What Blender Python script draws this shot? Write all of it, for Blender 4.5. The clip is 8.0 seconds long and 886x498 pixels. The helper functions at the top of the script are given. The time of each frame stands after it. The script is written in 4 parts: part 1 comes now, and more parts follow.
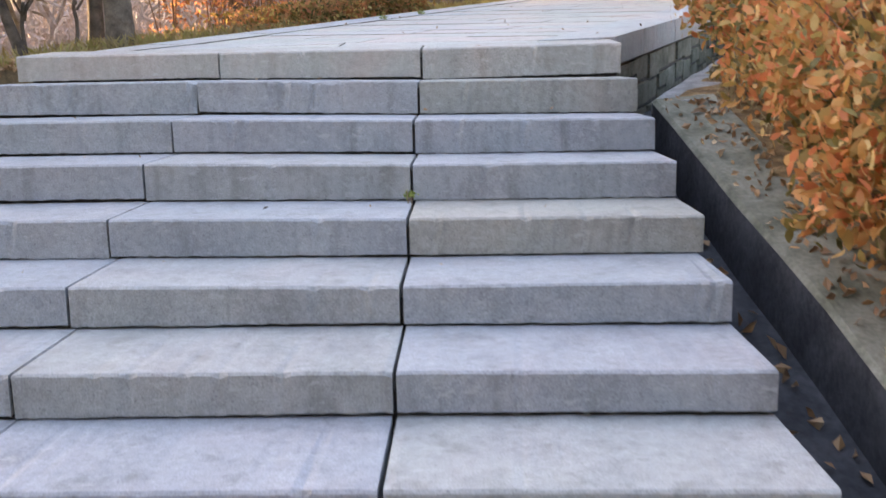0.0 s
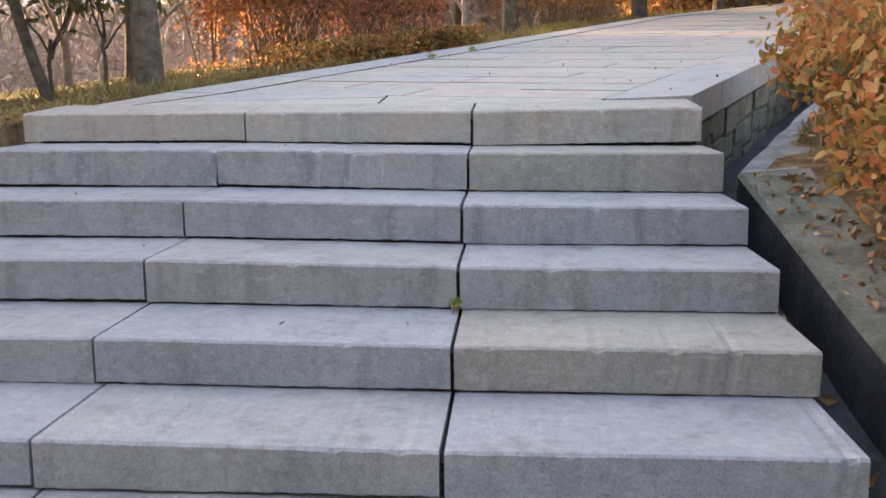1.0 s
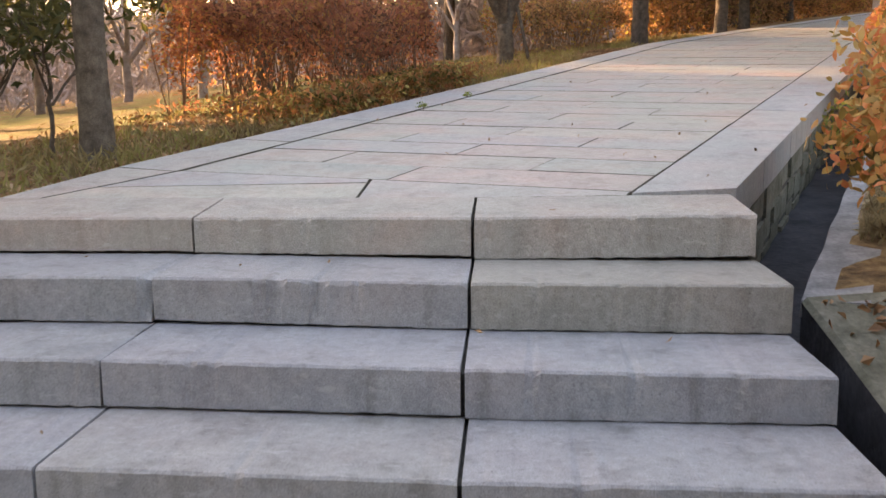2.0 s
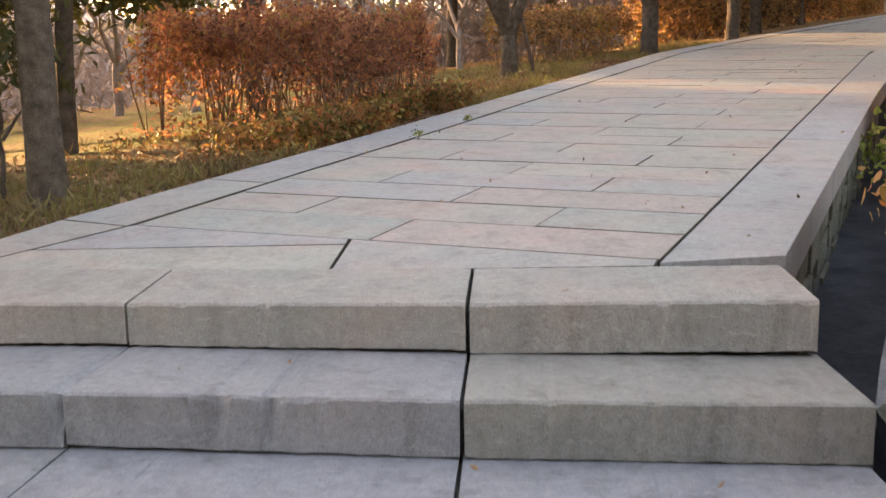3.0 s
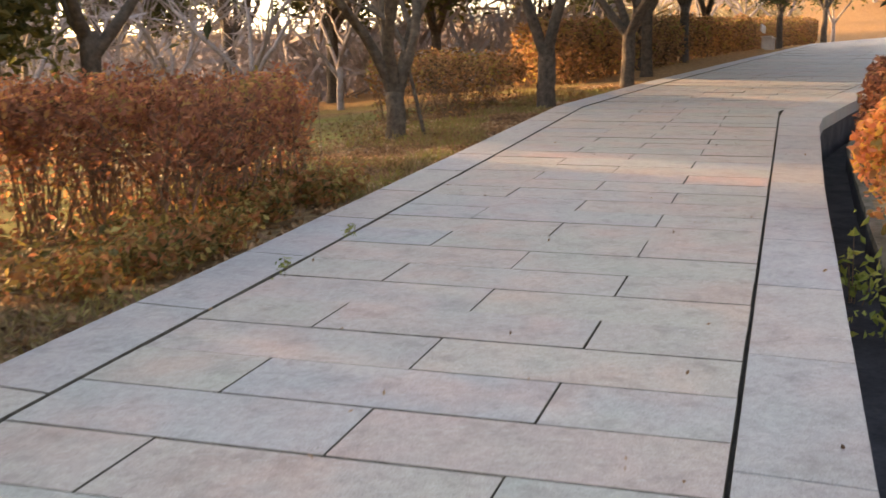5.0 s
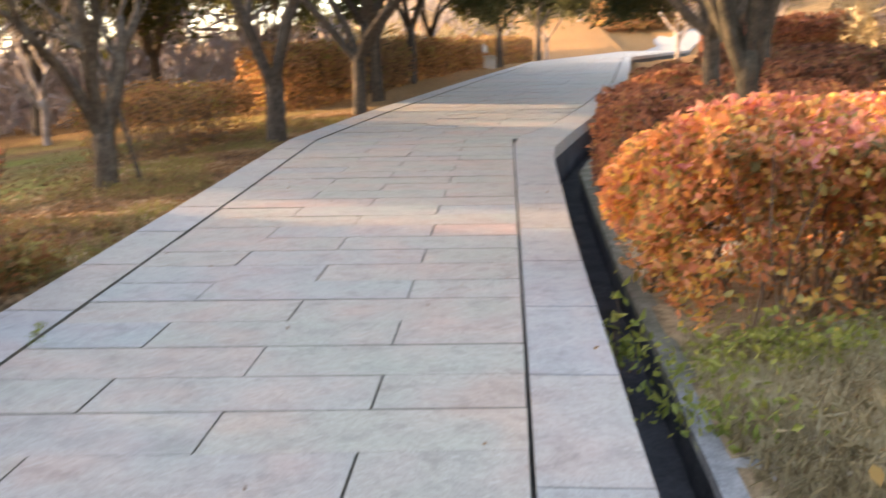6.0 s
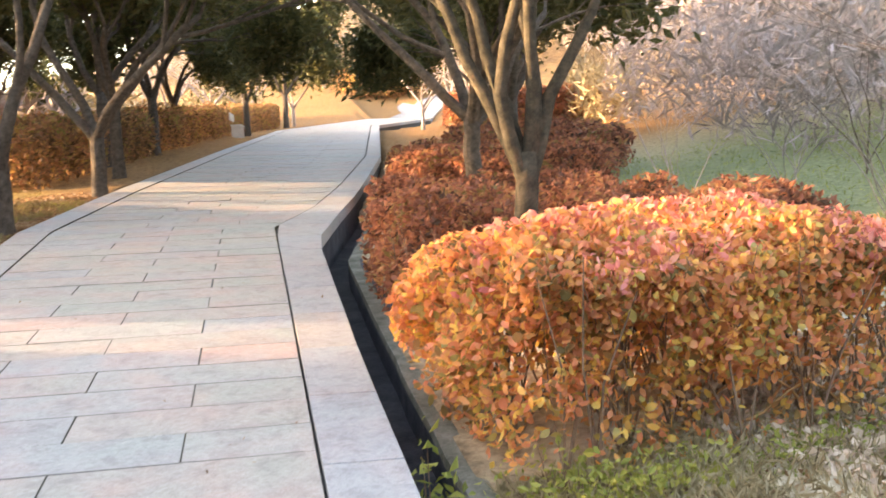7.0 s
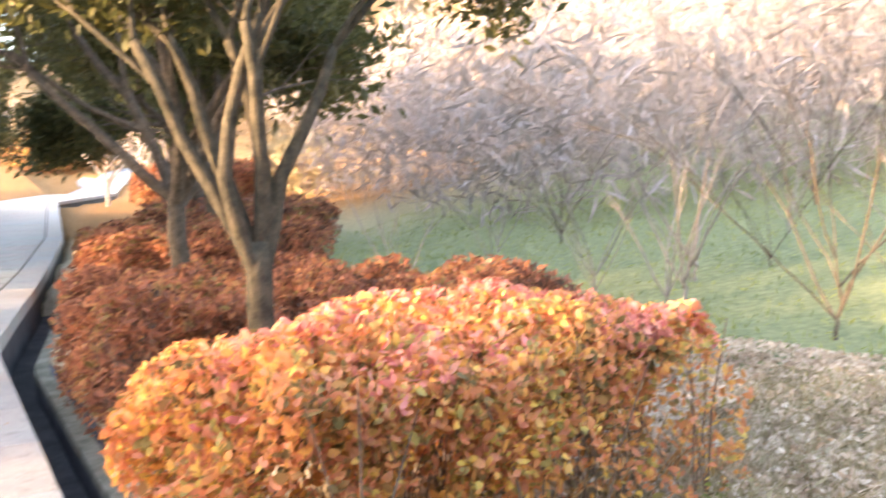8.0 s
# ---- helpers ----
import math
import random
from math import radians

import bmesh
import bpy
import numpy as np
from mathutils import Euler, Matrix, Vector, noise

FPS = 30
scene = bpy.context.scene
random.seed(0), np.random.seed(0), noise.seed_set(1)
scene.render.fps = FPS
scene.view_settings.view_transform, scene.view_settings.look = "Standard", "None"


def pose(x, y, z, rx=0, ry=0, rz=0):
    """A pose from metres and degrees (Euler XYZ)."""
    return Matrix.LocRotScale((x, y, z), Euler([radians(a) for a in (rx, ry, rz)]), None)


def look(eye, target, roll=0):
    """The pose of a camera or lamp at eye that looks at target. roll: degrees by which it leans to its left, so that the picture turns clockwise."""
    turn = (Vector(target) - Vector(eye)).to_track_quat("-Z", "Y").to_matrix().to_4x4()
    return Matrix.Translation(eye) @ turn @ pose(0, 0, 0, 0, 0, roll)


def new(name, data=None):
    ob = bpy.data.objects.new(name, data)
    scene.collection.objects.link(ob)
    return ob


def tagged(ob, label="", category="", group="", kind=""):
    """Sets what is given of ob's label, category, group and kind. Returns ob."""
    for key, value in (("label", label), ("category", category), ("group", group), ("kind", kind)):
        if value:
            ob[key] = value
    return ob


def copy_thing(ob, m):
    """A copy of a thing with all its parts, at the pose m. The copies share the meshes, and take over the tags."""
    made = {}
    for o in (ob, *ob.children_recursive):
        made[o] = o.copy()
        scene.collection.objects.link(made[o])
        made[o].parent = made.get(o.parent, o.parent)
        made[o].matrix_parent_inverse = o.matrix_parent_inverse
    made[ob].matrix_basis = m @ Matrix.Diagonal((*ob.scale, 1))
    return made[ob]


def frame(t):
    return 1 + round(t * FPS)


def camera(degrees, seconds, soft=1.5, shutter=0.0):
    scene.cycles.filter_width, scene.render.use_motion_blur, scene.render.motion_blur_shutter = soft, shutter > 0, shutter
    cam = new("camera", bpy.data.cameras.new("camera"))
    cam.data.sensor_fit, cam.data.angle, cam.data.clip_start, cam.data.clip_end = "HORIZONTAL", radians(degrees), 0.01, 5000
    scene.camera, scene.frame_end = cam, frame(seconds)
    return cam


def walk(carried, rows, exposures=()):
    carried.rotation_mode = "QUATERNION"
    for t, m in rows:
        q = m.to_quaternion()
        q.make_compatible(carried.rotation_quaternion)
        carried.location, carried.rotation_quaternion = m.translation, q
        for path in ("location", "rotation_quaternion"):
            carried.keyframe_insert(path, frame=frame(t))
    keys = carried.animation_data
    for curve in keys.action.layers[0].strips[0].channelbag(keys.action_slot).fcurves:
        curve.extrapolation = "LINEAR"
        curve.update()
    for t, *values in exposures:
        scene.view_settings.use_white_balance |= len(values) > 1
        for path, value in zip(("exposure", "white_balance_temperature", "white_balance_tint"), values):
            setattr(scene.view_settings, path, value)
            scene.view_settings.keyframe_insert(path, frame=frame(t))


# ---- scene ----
cam = camera(50.2, 8.0, soft=1.5, shutter=0.3)
PATH = [
    (0, (0.205, -4.666, 0.897), (0.154, -2.703, 0.521), -1.1),
    (0.5, (0.138, -4.38, 1.033), (0.053, -2.413, 0.678), 0.0),
    (1, (0.174, -4.06, 1.105), (0.026, -2.096, 0.761), -0.5),
    (1.5, (0.161, -3.646, 1.126), (0.012, -1.681, 0.786), -0.6),
    (2, (0.105, -3.236, 1.416), (-0.024, -1.267, 1.09), -0.5),
    (2.2, (0.105, -3.118, 1.424), (-0.022, -1.148, 1.101), -0.4),
    (3.3, (0.118, -2.413, 1.659), (-0.025, -0.444, 1.339), -1.0),
    (3.5, (0.102, -2.304, 1.721), (-0.028, -0.332, 1.411), -1.0),
    (4, (0.102, -1.936, 1.84), (-0.027, 0.038, 1.543), -0.8),
    (4.5, (0.076, -1.583, 1.871), (0.0, 0.395, 1.583), -1.1),
    (4.7, (0.037, -1.358, 1.939), (0.043, 0.622, 1.657), -0.7),
    (5.8, (0.203, -0.528, 2.263), (0.655, 1.397, 1.961), -1.8),
    (6, (0.219, -0.331, 2.284), (0.856, 1.547, 2.021), -2.1),
    (6.5, (0.258, 0.011, 2.525), (1.222, 1.749, 2.295), -2.2),
    (7, (0.316, 0.297, 2.584), (1.431, 1.95, 2.427), -2.7),
    (7.5, (0.449, 0.66, 2.719), (1.751, 2.169, 2.561), -3.2),
    (8, (0.589, 0.994, 2.719), (2.177, 2.209, 2.672), -4.3),
]
EXPOSURES = [(0.0, 3.85, 8300, 22), (1.0, 3.58, 8900, 23), (2.0, 3.4, 10000, 25), (3.5, 3.2, 10600, 25), (4.5, 3.08, 10400, 25), (5.8, 3.38, 9100, 21),
             (6.5, 3.7, 8700, 19), (7.2, 4.02, 8900, 19), (8.0, 4.2, 8000, 19)]
walk(cam, [(t, look(eye, target, roll)) for t, eye, target, roll in PATH], EXPOSURES)

# ---- light: low sun ahead and to the left, clear pale sky ----
SUN_ELEV, SUN_AZ = radians(11.2), radians(-54.0)   # azimuth from +y, clockwise
world = bpy.data.worlds.new("sky")
scene.world = world
world.use_nodes = True
wn = world.node_tree
wn.nodes.clear()
sky = wn.nodes.new("ShaderNodeTexSky")
sky.sky_type, sky.sun_disc = "NISHITA", False
sky.sun_elevation, sky.sun_rotation = SUN_ELEV, SUN_AZ
sky.air_density, sky.dust_density, sky.ozone_density = 1.0, 2.2, 1.2
wbg = wn.nodes.new("ShaderNodeBackground")
wbg.inputs["Strength"].default_value = 0.15
wout = wn.nodes.new("ShaderNodeOutputWorld")
wn.links.new(sky.outputs[0], wbg.inputs[0])
wn.links.new(wbg.outputs[0], wout.inputs[0])
sun = new("sun", bpy.data.lights.new("sun", "SUN"))
sun.data.energy, sun.data.angle, sun.data.color = 2.5, radians(1.3), (1.0, 0.74, 0.46)
sdir = Vector((math.sin(SUN_AZ) * math.cos(SUN_ELEV), math.cos(SUN_AZ) * math.cos(SUN_ELEV), math.sin(SUN_ELEV)))
sun.matrix_world = Matrix.Translation(sdir * 30) @ sdir.to_track_quat("Z", "Y").to_matrix().to_4x4()


# ---- materials ----
def material(name):
    m = bpy.data.materials.new(name)
    m.use_nodes = True
    nt = m.node_tree
    b = nt.nodes["Principled BSDF"]
    return m, nt, b


def node(nt, kind, **inputs):
    n = nt.nodes.new(kind)
    for k, v in inputs.items():
        n.inputs[k.replace("_", " ")].default_value = v
    return n


def noise_tex(nt, co, scale, detail=4.0, rough=0.6):
    n = node(nt, "ShaderNodeTexNoise", Scale=scale, Detail=detail, Roughness=rough)
    nt.links.new(co, n.inputs["Vector"])
    return n


def ramp(nt, fac, stops):
    r = nt.nodes.new("ShaderNodeValToRGB")
    els = r.color_ramp.elements
    while len(els) < len(stops):
        els.new(0.5)
    for e, (p, c) in zip(els, stops):
        e.position, e.color = p, (*c, 1)
    nt.links.new(fac, r.inputs[0])
    return r


def mix(nt, kind, fac, a, b):
    n = nt.nodes.new("ShaderNodeMix")
    n.data_type, n.blend_type = "RGBA", kind
    for sock, v in ((n.inputs[0], fac), (n.inputs[6], a), (n.inputs[7], b)):
        if isinstance(v, (int, float)):
            sock.default_value = v
        elif isinstance(v, tuple):
            sock.default_value = (*v, 1)
        else:
            nt.links.new(v, sock)
    return n.outputs[2]


def bump(nt, b, height, strength, dist):
    n = node(nt, "ShaderNodeBump", Strength=strength, Distance=dist)
    nt.links.new(height, n.inputs["Height"])
    nt.links.new(n.outputs[0], b.inputs["Normal"])


def granite(name, dark, mid, light, tints, tint, stain=0.5, rough=0.62, grain=230.0, flecks=0.6, gloss=0.3, blush=0.25):
    """Speckled stone: fine grain, blotches, and one tint for each stone."""
    m, nt, b = material(name)
    geo = nt.nodes.new("ShaderNodeNewGeometry")
    co = geo.outputs["Position"]
    g = noise_tex(nt, co, grain, 3.0, 0.7)
    base = ramp(nt, g.outputs[0], [(0.3, dark), (0.5, mid), (0.7, light)]).outputs[0]
    blot = noise_tex(nt, co, 5.0, 6.0, 0.65)
    patch = ramp(nt, blot.outputs[0], [(0.28, (0.66, 0.66, 0.68)), (0.48, (0.96, 0.96, 0.97)), (0.72, (1.16, 1.15, 1.13))]).outputs[0]
    c = mix(nt, "MULTIPLY", stain, base, patch)
    info = nt.nodes.new("ShaderNodeObjectInfo")
    piece = ramp(nt, info.outputs["Random"], [(i / (len(tints) - 1), c_) for i, c_ in enumerate(tints)]).outputs[0]
    c = mix(nt, "MULTIPLY", tint, c, piece)
    vein = noise_tex(nt, co, 2.3, 3.0, 0.55)       # rosy and greenish clouds in the stone
    c = mix(nt, "MULTIPLY", blush, c, ramp(nt, vein.outputs[0], [(0.34, (0.91, 1.0, 0.98)), (0.5, (1, 1, 1)), (0.66, (1.13, 0.96, 0.92))]).outputs[0])
    mott = noise_tex(nt, co, 34.0, 4.0, 0.7)
    c = mix(nt, "MULTIPLY", 0.5, c, ramp(nt, mott.outputs[0], [(0.35, (0.74, 0.72, 0.70)), (0.6, (1.08, 1.08, 1.09))]).outputs[0])
    mp = nt.nodes.new("ShaderNodeMapping")
    mp.inputs["Scale"].default_value = (9.0, 9.0, 1.2)
    nt.links.new(co, mp.inputs["Vector"])
    run = noise_tex(nt, mp.outputs[0], 1.0, 4.0, 0.6)
    c = mix(nt, "MULTIPLY", stain * 0.8, c, ramp(nt, run.outputs[0], [(0.32, (0.52, 0.50, 0.47)), (0.47, (1, 1, 1))]).outputs[0])
    lie = nt.nodes.new("ShaderNodeMapping")       # pale scuffs, drawn out across the way of walking
    lie.inputs["Scale"].default_value = (15.0, 62.0, 40.0)
    nt.links.new(co, lie.inputs["Vector"])
    scuff = noise_tex(nt, lie.outputs[0], 1.0, 5.0, 0.72)
    pale = ramp(nt, scuff.outputs[0], [(0.585, (0, 0, 0)), (0.655, (1, 1, 1))]).outputs[0]
    f = nt.nodes.new("ShaderNodeMath")
    f.operation, f.inputs[1].default_value = "MULTIPLY", flecks
    nt.links.new(pale, f.inputs[0])
    c = mix(nt, "MIX", f.outputs[0], c, light)
    pit = noise_tex(nt, co, 95.0, 2.0, 0.5)        # small dark pits
    c = mix(nt, "MULTIPLY", 0.5, c, ramp(nt, pit.outputs[0], [(0.27, (0.45, 0.45, 0.46)), (0.36, (1, 1, 1))]).outputs[0])
    nt.links.new(c, b.inputs["Base Color"])
    b.inputs["Roughness"].default_value = rough
    b.inputs["Specular IOR Level"].default_value = gloss
    relief = nt.nodes.new("ShaderNodeMath")
    relief.operation = "ADD"
    nt.links.new(g.outputs[0], relief.inputs[0])
    nt.links.new(mott.outputs[0], relief.inputs[1])
    bump(nt, b, relief.outputs[0], 0.25, 0.005)
    return m


M_STEP = granite("step_granite", (0.195, 0.20, 0.215), (0.26, 0.265, 0.28), (0.345, 0.35, 0.365), [(0.90, 0.94, 1.04), (1.0, 1.0, 1.0), (0.93, 0.97, 1.02), (1.02, 1.0, 0.95)], 0.9, 0.6)
M_STEP_OLIVE = granite("grey_olive_granite", (0.19, 0.19, 0.18), (0.255, 0.252, 0.24), (0.335, 0.33, 0.315), [(0.96, 0.98, 0.98), (1, 1, 1), (1.03, 1.0, 0.95)], 0.9, 0.6)
M_STEP_WARM = granite("olive_granite", (0.218, 0.205, 0.193), (0.318, 0.302, 0.286), (0.432, 0.413, 0.395), [(0.98, 1.0, 0.93), (1, 1, 1), (1.08, 1.0, 0.95)], 0.9, 0.45, blush=0.6)
M_PAVE = granite("paving_stone", (0.26, 0.25, 0.242), (0.35, 0.34, 0.33), (0.45, 0.44, 0.43), [(1.12, 0.97, 0.93), (0.98, 1.0, 0.95), (1.05, 0.99, 0.95), (0.92, 0.98, 1.04), (1.08, 1.05, 0.97), (0.90, 0.99, 0.97)], 1.0, 0.45, 0.6, 200.0, 0.6, 0.3, 0.8)
M_KERB = granite("kerb_stone", (0.25, 0.24, 0.232), (0.355, 0.345, 0.335), (0.46, 0.45, 0.44), [(1.05, 0.97, 0.92), (1, 1, 1), (0.90, 0.97, 1.06), (0.97, 0.99, 0.97)], 0.9, 0.45, 0.6, gloss=0.3, blush=0.5)


def plain(name, a, b_, scale, rough=0.9, relief=0.02, detail=6.0):
    m, nt, b = material(name)
    geo = nt.nodes.new("ShaderNodeNewGeometry")
    n1 = noise_tex(nt, geo.outputs["Position"], scale, detail, 0.65)
    n2 = noise_tex(nt, geo.outputs["Position"], scale * 9, 3.0, 0.6)
    c = ramp(nt, n1.outputs[0], [(0.32, a), (0.68, b_)]).outputs[0]
    c = mix(nt, "MULTIPLY", 0.6, c, ramp(nt, n2.outputs[0], [(0.3, (0.6, 0.6, 0.6)), (0.7, (1.2, 1.2, 1.2))]).outputs[0])
    nt.links.new(c, b.inputs["Base Color"])
    b.inputs["Roughness"].default_value = rough
    b.inputs["Specular IOR Level"].default_value = 0.2
    bump(nt, b, n2.outputs[0], 0.6, relief)
    return m


M_BED = plain("joint_mortar", (0.055, 0.054, 0.052), (0.12, 0.115, 0.105), 12.0)
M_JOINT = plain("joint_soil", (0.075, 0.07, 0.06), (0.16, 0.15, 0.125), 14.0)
M_COPING = plain("grey_concrete_coping", (0.15, 0.155, 0.165), (0.30, 0.305, 0.315), 7.0, 0.9, 0.006)
M_MOSSBARK = plain("moss_grey_bark", (0.035, 0.034, 0.026), (0.12, 0.10, 0.075), 11.0, 0.95, 0.04)
M_CONCRETE = plain("mossy_concrete", (0.09, 0.095, 0.07), (0.23, 0.225, 0.19), 6.0, 0.9, 0.01)
M_DARKWALL = plain("dark_concrete", (0.03, 0.032, 0.040), (0.08, 0.084, 0.098), 4.0, 0.8, 0.01)
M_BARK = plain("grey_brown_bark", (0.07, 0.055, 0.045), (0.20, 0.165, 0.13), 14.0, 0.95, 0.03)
M_PALEBARK = plain("pale_grey_bark", (0.20, 0.18, 0.165), (0.38, 0.35, 0.32), 16.0, 0.9, 0.02)
M_DARKBARK = plain("dark_brown_bark", (0.055, 0.045, 0.038), (0.15, 0.122, 0.10), 14.0, 0.95, 0.03)
# far bark lightened: the veil of distance haze is mixed into its colour
M_HAZEBARK = plain("haze_paled_bark", (0.24, 0.20, 0.19), (0.43, 0.37, 0.355), 8.0, 0.95, 0.02)
M_TWIG = plain("twig_bark", (0.13, 0.085, 0.06), (0.29, 0.20, 0.145), 20.0, 0.9, 0.005)
# twigs caught by the low sun: the warm light is painted into the colour
M_SUNLITTWIG = plain("sunlit_twig_colour", (0.30, 0.16, 0.07), (0.52, 0.31, 0.14), 14.0, 0.8, 0.005)
# far twigs, lightened for haze in the same way
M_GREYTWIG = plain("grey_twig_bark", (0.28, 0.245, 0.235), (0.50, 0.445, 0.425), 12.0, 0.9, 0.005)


def leafy(name, stops, through_light=0.45, patchy=1.2, spread=0.55, rough=0.55):
    """Leaf colours spread at random over the leaves and in soft patches over the plant."""
    m, nt, b = material(name)
    geo = nt.nodes.new("ShaderNodeNewGeometry")
    n = noise_tex(nt, geo.outputs["Position"], patchy, 3.0, 0.6)
    a = nt.nodes.new("ShaderNodeMath")
    a.operation, a.inputs[1].default_value = "MULTIPLY_ADD", spread
    nt.links.new(geo.outputs["Random Per Island"], a.inputs[0])
    s = nt.nodes.new("ShaderNodeMath")
    s.operation, s.inputs[1].default_value, s.inputs[2].default_value = "MULTIPLY_ADD", 1.5, -0.25 - spread / 2
    nt.links.new(n.outputs[0], s.inputs[0])
    nt.links.new(s.outputs[0], a.inputs[2])
    c = ramp(nt, a.outputs[0], stops).outputs[0]
    nt.links.new(c, b.inputs["Base Color"])
    b.inputs["Roughness"].default_value = rough
    b.inputs["Specular IOR Level"].default_value = 0.3
    tr = nt.nodes.new("ShaderNodeBsdfTranslucent")
    nt.links.new(c, tr.inputs[0])
    ms = nt.nodes.new("ShaderNodeMixShader")
    ms.inputs[0].default_value = through_light
    nt.links.new(b.outputs[0], ms.inputs[1])
    nt.links.new(tr.outputs[0], ms.inputs[2])
    nt.links.new(ms.outputs[0], nt.nodes["Material Output"].inputs[0])
    return m


M_REDHEDGE = leafy("red_orange_leaves", [(0.0, (0.20, 0.15, 0.06)), (0.13, (0.36, 0.22, 0.09)), (0.28, (0.62, 0.25, 0.10)), (0.45, (0.74, 0.31, 0.20)), (0.60, (0.82, 0.43, 0.12)), (0.74, (0.68, 0.27, 0.17)), (0.87, (0.90, 0.62, 0.16)), (1.0, (0.38, 0.32, 0.12))], 0.5, 1.6, 0.95)
M_SHOOTS = leafy("rose_red_shoots", [(0.0, (0.40, 0.13, 0.10)), (0.3, (0.72, 0.25, 0.22)), (0.55, (0.82, 0.38, 0.34)), (0.75, (0.80, 0.40, 0.22)), (1.0, (0.78, 0.28, 0.28))], 0.45, 1.6, 0.9)
M_PALELITTER = leafy("bleached_leaf_litter", [(0.0, (0.30, 0.21, 0.15)), (0.4, (0.50, 0.39, 0.31)), (0.75, (0.66, 0.56, 0.46)), (1.0, (0.52, 0.30, 0.17))], 0.2)
M_BROWNHEDGE = leafy("russet_leaves", [(0.0, (0.08, 0.045, 0.03)), (0.25, (0.20, 0.09, 0.06)), (0.5, (0.36, 0.145, 0.095)), (0.72, (0.44, 0.18, 0.10)), (0.88, (0.46, 0.26, 0.12)), (1.0, (0.22, 0.17, 0.07))], 0.45, 1.4, 0.8)
M_DULLHEDGE = leafy("dull_brown_leaves", [(0.0, (0.10, 0.07, 0.035)), (0.3, (0.24, 0.14, 0.07)), (0.55, (0.42, 0.21, 0.12)), (0.75, (0.44, 0.26, 0.10)), (0.9, (0.40, 0.32, 0.10)), (1.0, (0.26, 0.25, 0.08))], 0.5, 0.9, 0.8)
M_UNDER = leafy("undergrowth_leaves", [(0.0, (0.08, 0.08, 0.03)), (0.28, (0.22, 0.17, 0.055)), (0.48, (0.36, 0.18, 0.075)), (0.66, (0.44, 0.17, 0.085)), (0.84, (0.42, 0.29, 0.10)), (1.0, (0.46, 0.40, 0.15))], 0.5, 2.2, 0.9)
# lighter copy of the russet leaves, with the backlit glow put into the colour
M_RUSSET = leafy("backlit_russet_leaves", [(0.0, (0.12, 0.065, 0.04)), (0.25, (0.28, 0.125, 0.08)), (0.5, (0.44, 0.18, 0.12)), (0.72, (0.52, 0.24, 0.13)), (0.88, (0.58, 0.34, 0.13)), (1.0, (0.34, 0.26, 0.10))], 0.62, 1.4, 0.8)
M_BUSH = leafy("turning_leaves", [(0.0, (0.10, 0.09, 0.035)), (0.22, (0.26, 0.19, 0.06)), (0.40, (0.46, 0.23, 0.07)), (0.58, (0.60, 0.18, 0.08)), (0.74, (0.56, 0.27, 0.10)), (1.0, (0.52, 0.38, 0.16))], 0.45, 2.2, 0.9)
M_GREEN = leafy("evergreen_leaves", [(0.0, (0.04, 0.048, 0.018)), (0.5, (0.085, 0.09, 0.034)), (1.0, (0.17, 0.145, 0.055))], 0.45)
M_LIME = leafy("lime_leaves", [(0.0, (0.09, 0.13, 0.03)), (0.5, (0.24, 0.28, 0.07)), (1.0, (0.42, 0.40, 0.11))], 0.45)
M_LITTER = leafy("dry_leaf_litter", [(0.0, (0.09, 0.05, 0.03)), (0.4, (0.25, 0.14, 0.075)), (0.75, (0.40, 0.24, 0.13)), (1.0, (0.62, 0.50, 0.36))], 0.15)
M_GRASS = leafy("faded_grass", [(0.0, (0.12, 0.09, 0.04)), (0.4, (0.30, 0.23, 0.11)), (0.7, (0.24, 0.22, 0.07)), (1.0, (0.34, 0.32, 0.10))], 0.4)
M_STRAW = leafy("straw_grass", [(0.0, (0.12, 0.09, 0.05)), (0.5, (0.34, 0.28, 0.17)), (1.0, (0.50, 0.44, 0.30))], 0.4)


# ---- mesh helpers ----
def mesh_object(name, verts, faces, mat, parent=None, label="", smooth=False):
    me = bpy.data.meshes.new(name)
    me.from_pydata(verts, [], faces)
    if smooth:
        me.polygons.foreach_set("use_smooth", [True] * len(me.polygons))
    me.materials.append(mat)
    me.update()
    ob = new(name, me)
    if parent is not None:
        ob.parent = parent
    if label:
        tagged(ob, label)
    return ob


def empty(name, at, label, category, group="", kind=""):
    ob = new(name)
    ob.location = at
    bpy.context.view_layer.update()
    return tagged(ob, label, category, group, kind)


HEAD = radians(23.0)
DV, DN = (math.sin(HEAD), math.cos(HEAD)), (math.cos(HEAD), -math.sin(HEAD))


def plane_z(x, y):
    return 0.9764 + 0.0143 * x + 0.0944 * y


def between(x, knots):
    for (a, p), (b, q) in zip(knots, knots[1:]):
        if x <= b:
            return p + (q - p) * max(0.0, x - a) / (b - a)
    return knots[-1][1]


def along(v, n, dz=0.0):
    """A point v metres up the path and n metres to the right of its middle line."""
    x, y = v * DV[0] + n * DN[0], v * DV[1] + n * DN[1]
    return (x, y, plane_z(x, y) + dz)


def vn(x, y):
    return x * DV[0] + y * DV[1], x * DN[0] + y * DN[1]


def smooth01(a, b, x):
    t = min(1.0, max(0.0, (x - a) / (b - a)))
    return t * t * (3 - 2 * t)


STEP_R, STEP_D = 0.14, 0.41


def stair_z(y):
    return min(7, y / STEP_D + 7.0) * STEP_R


def left_edge(v):
    return between(v, [(0.0, -2.11), (3.3, -2.20), (12.0, -2.54), (16.5, -2.1), (27.0, -0.75), (41.0, 1.2), (60.0, 8.0)])


def left_joint(v):
    return left_edge(v) + 0.38


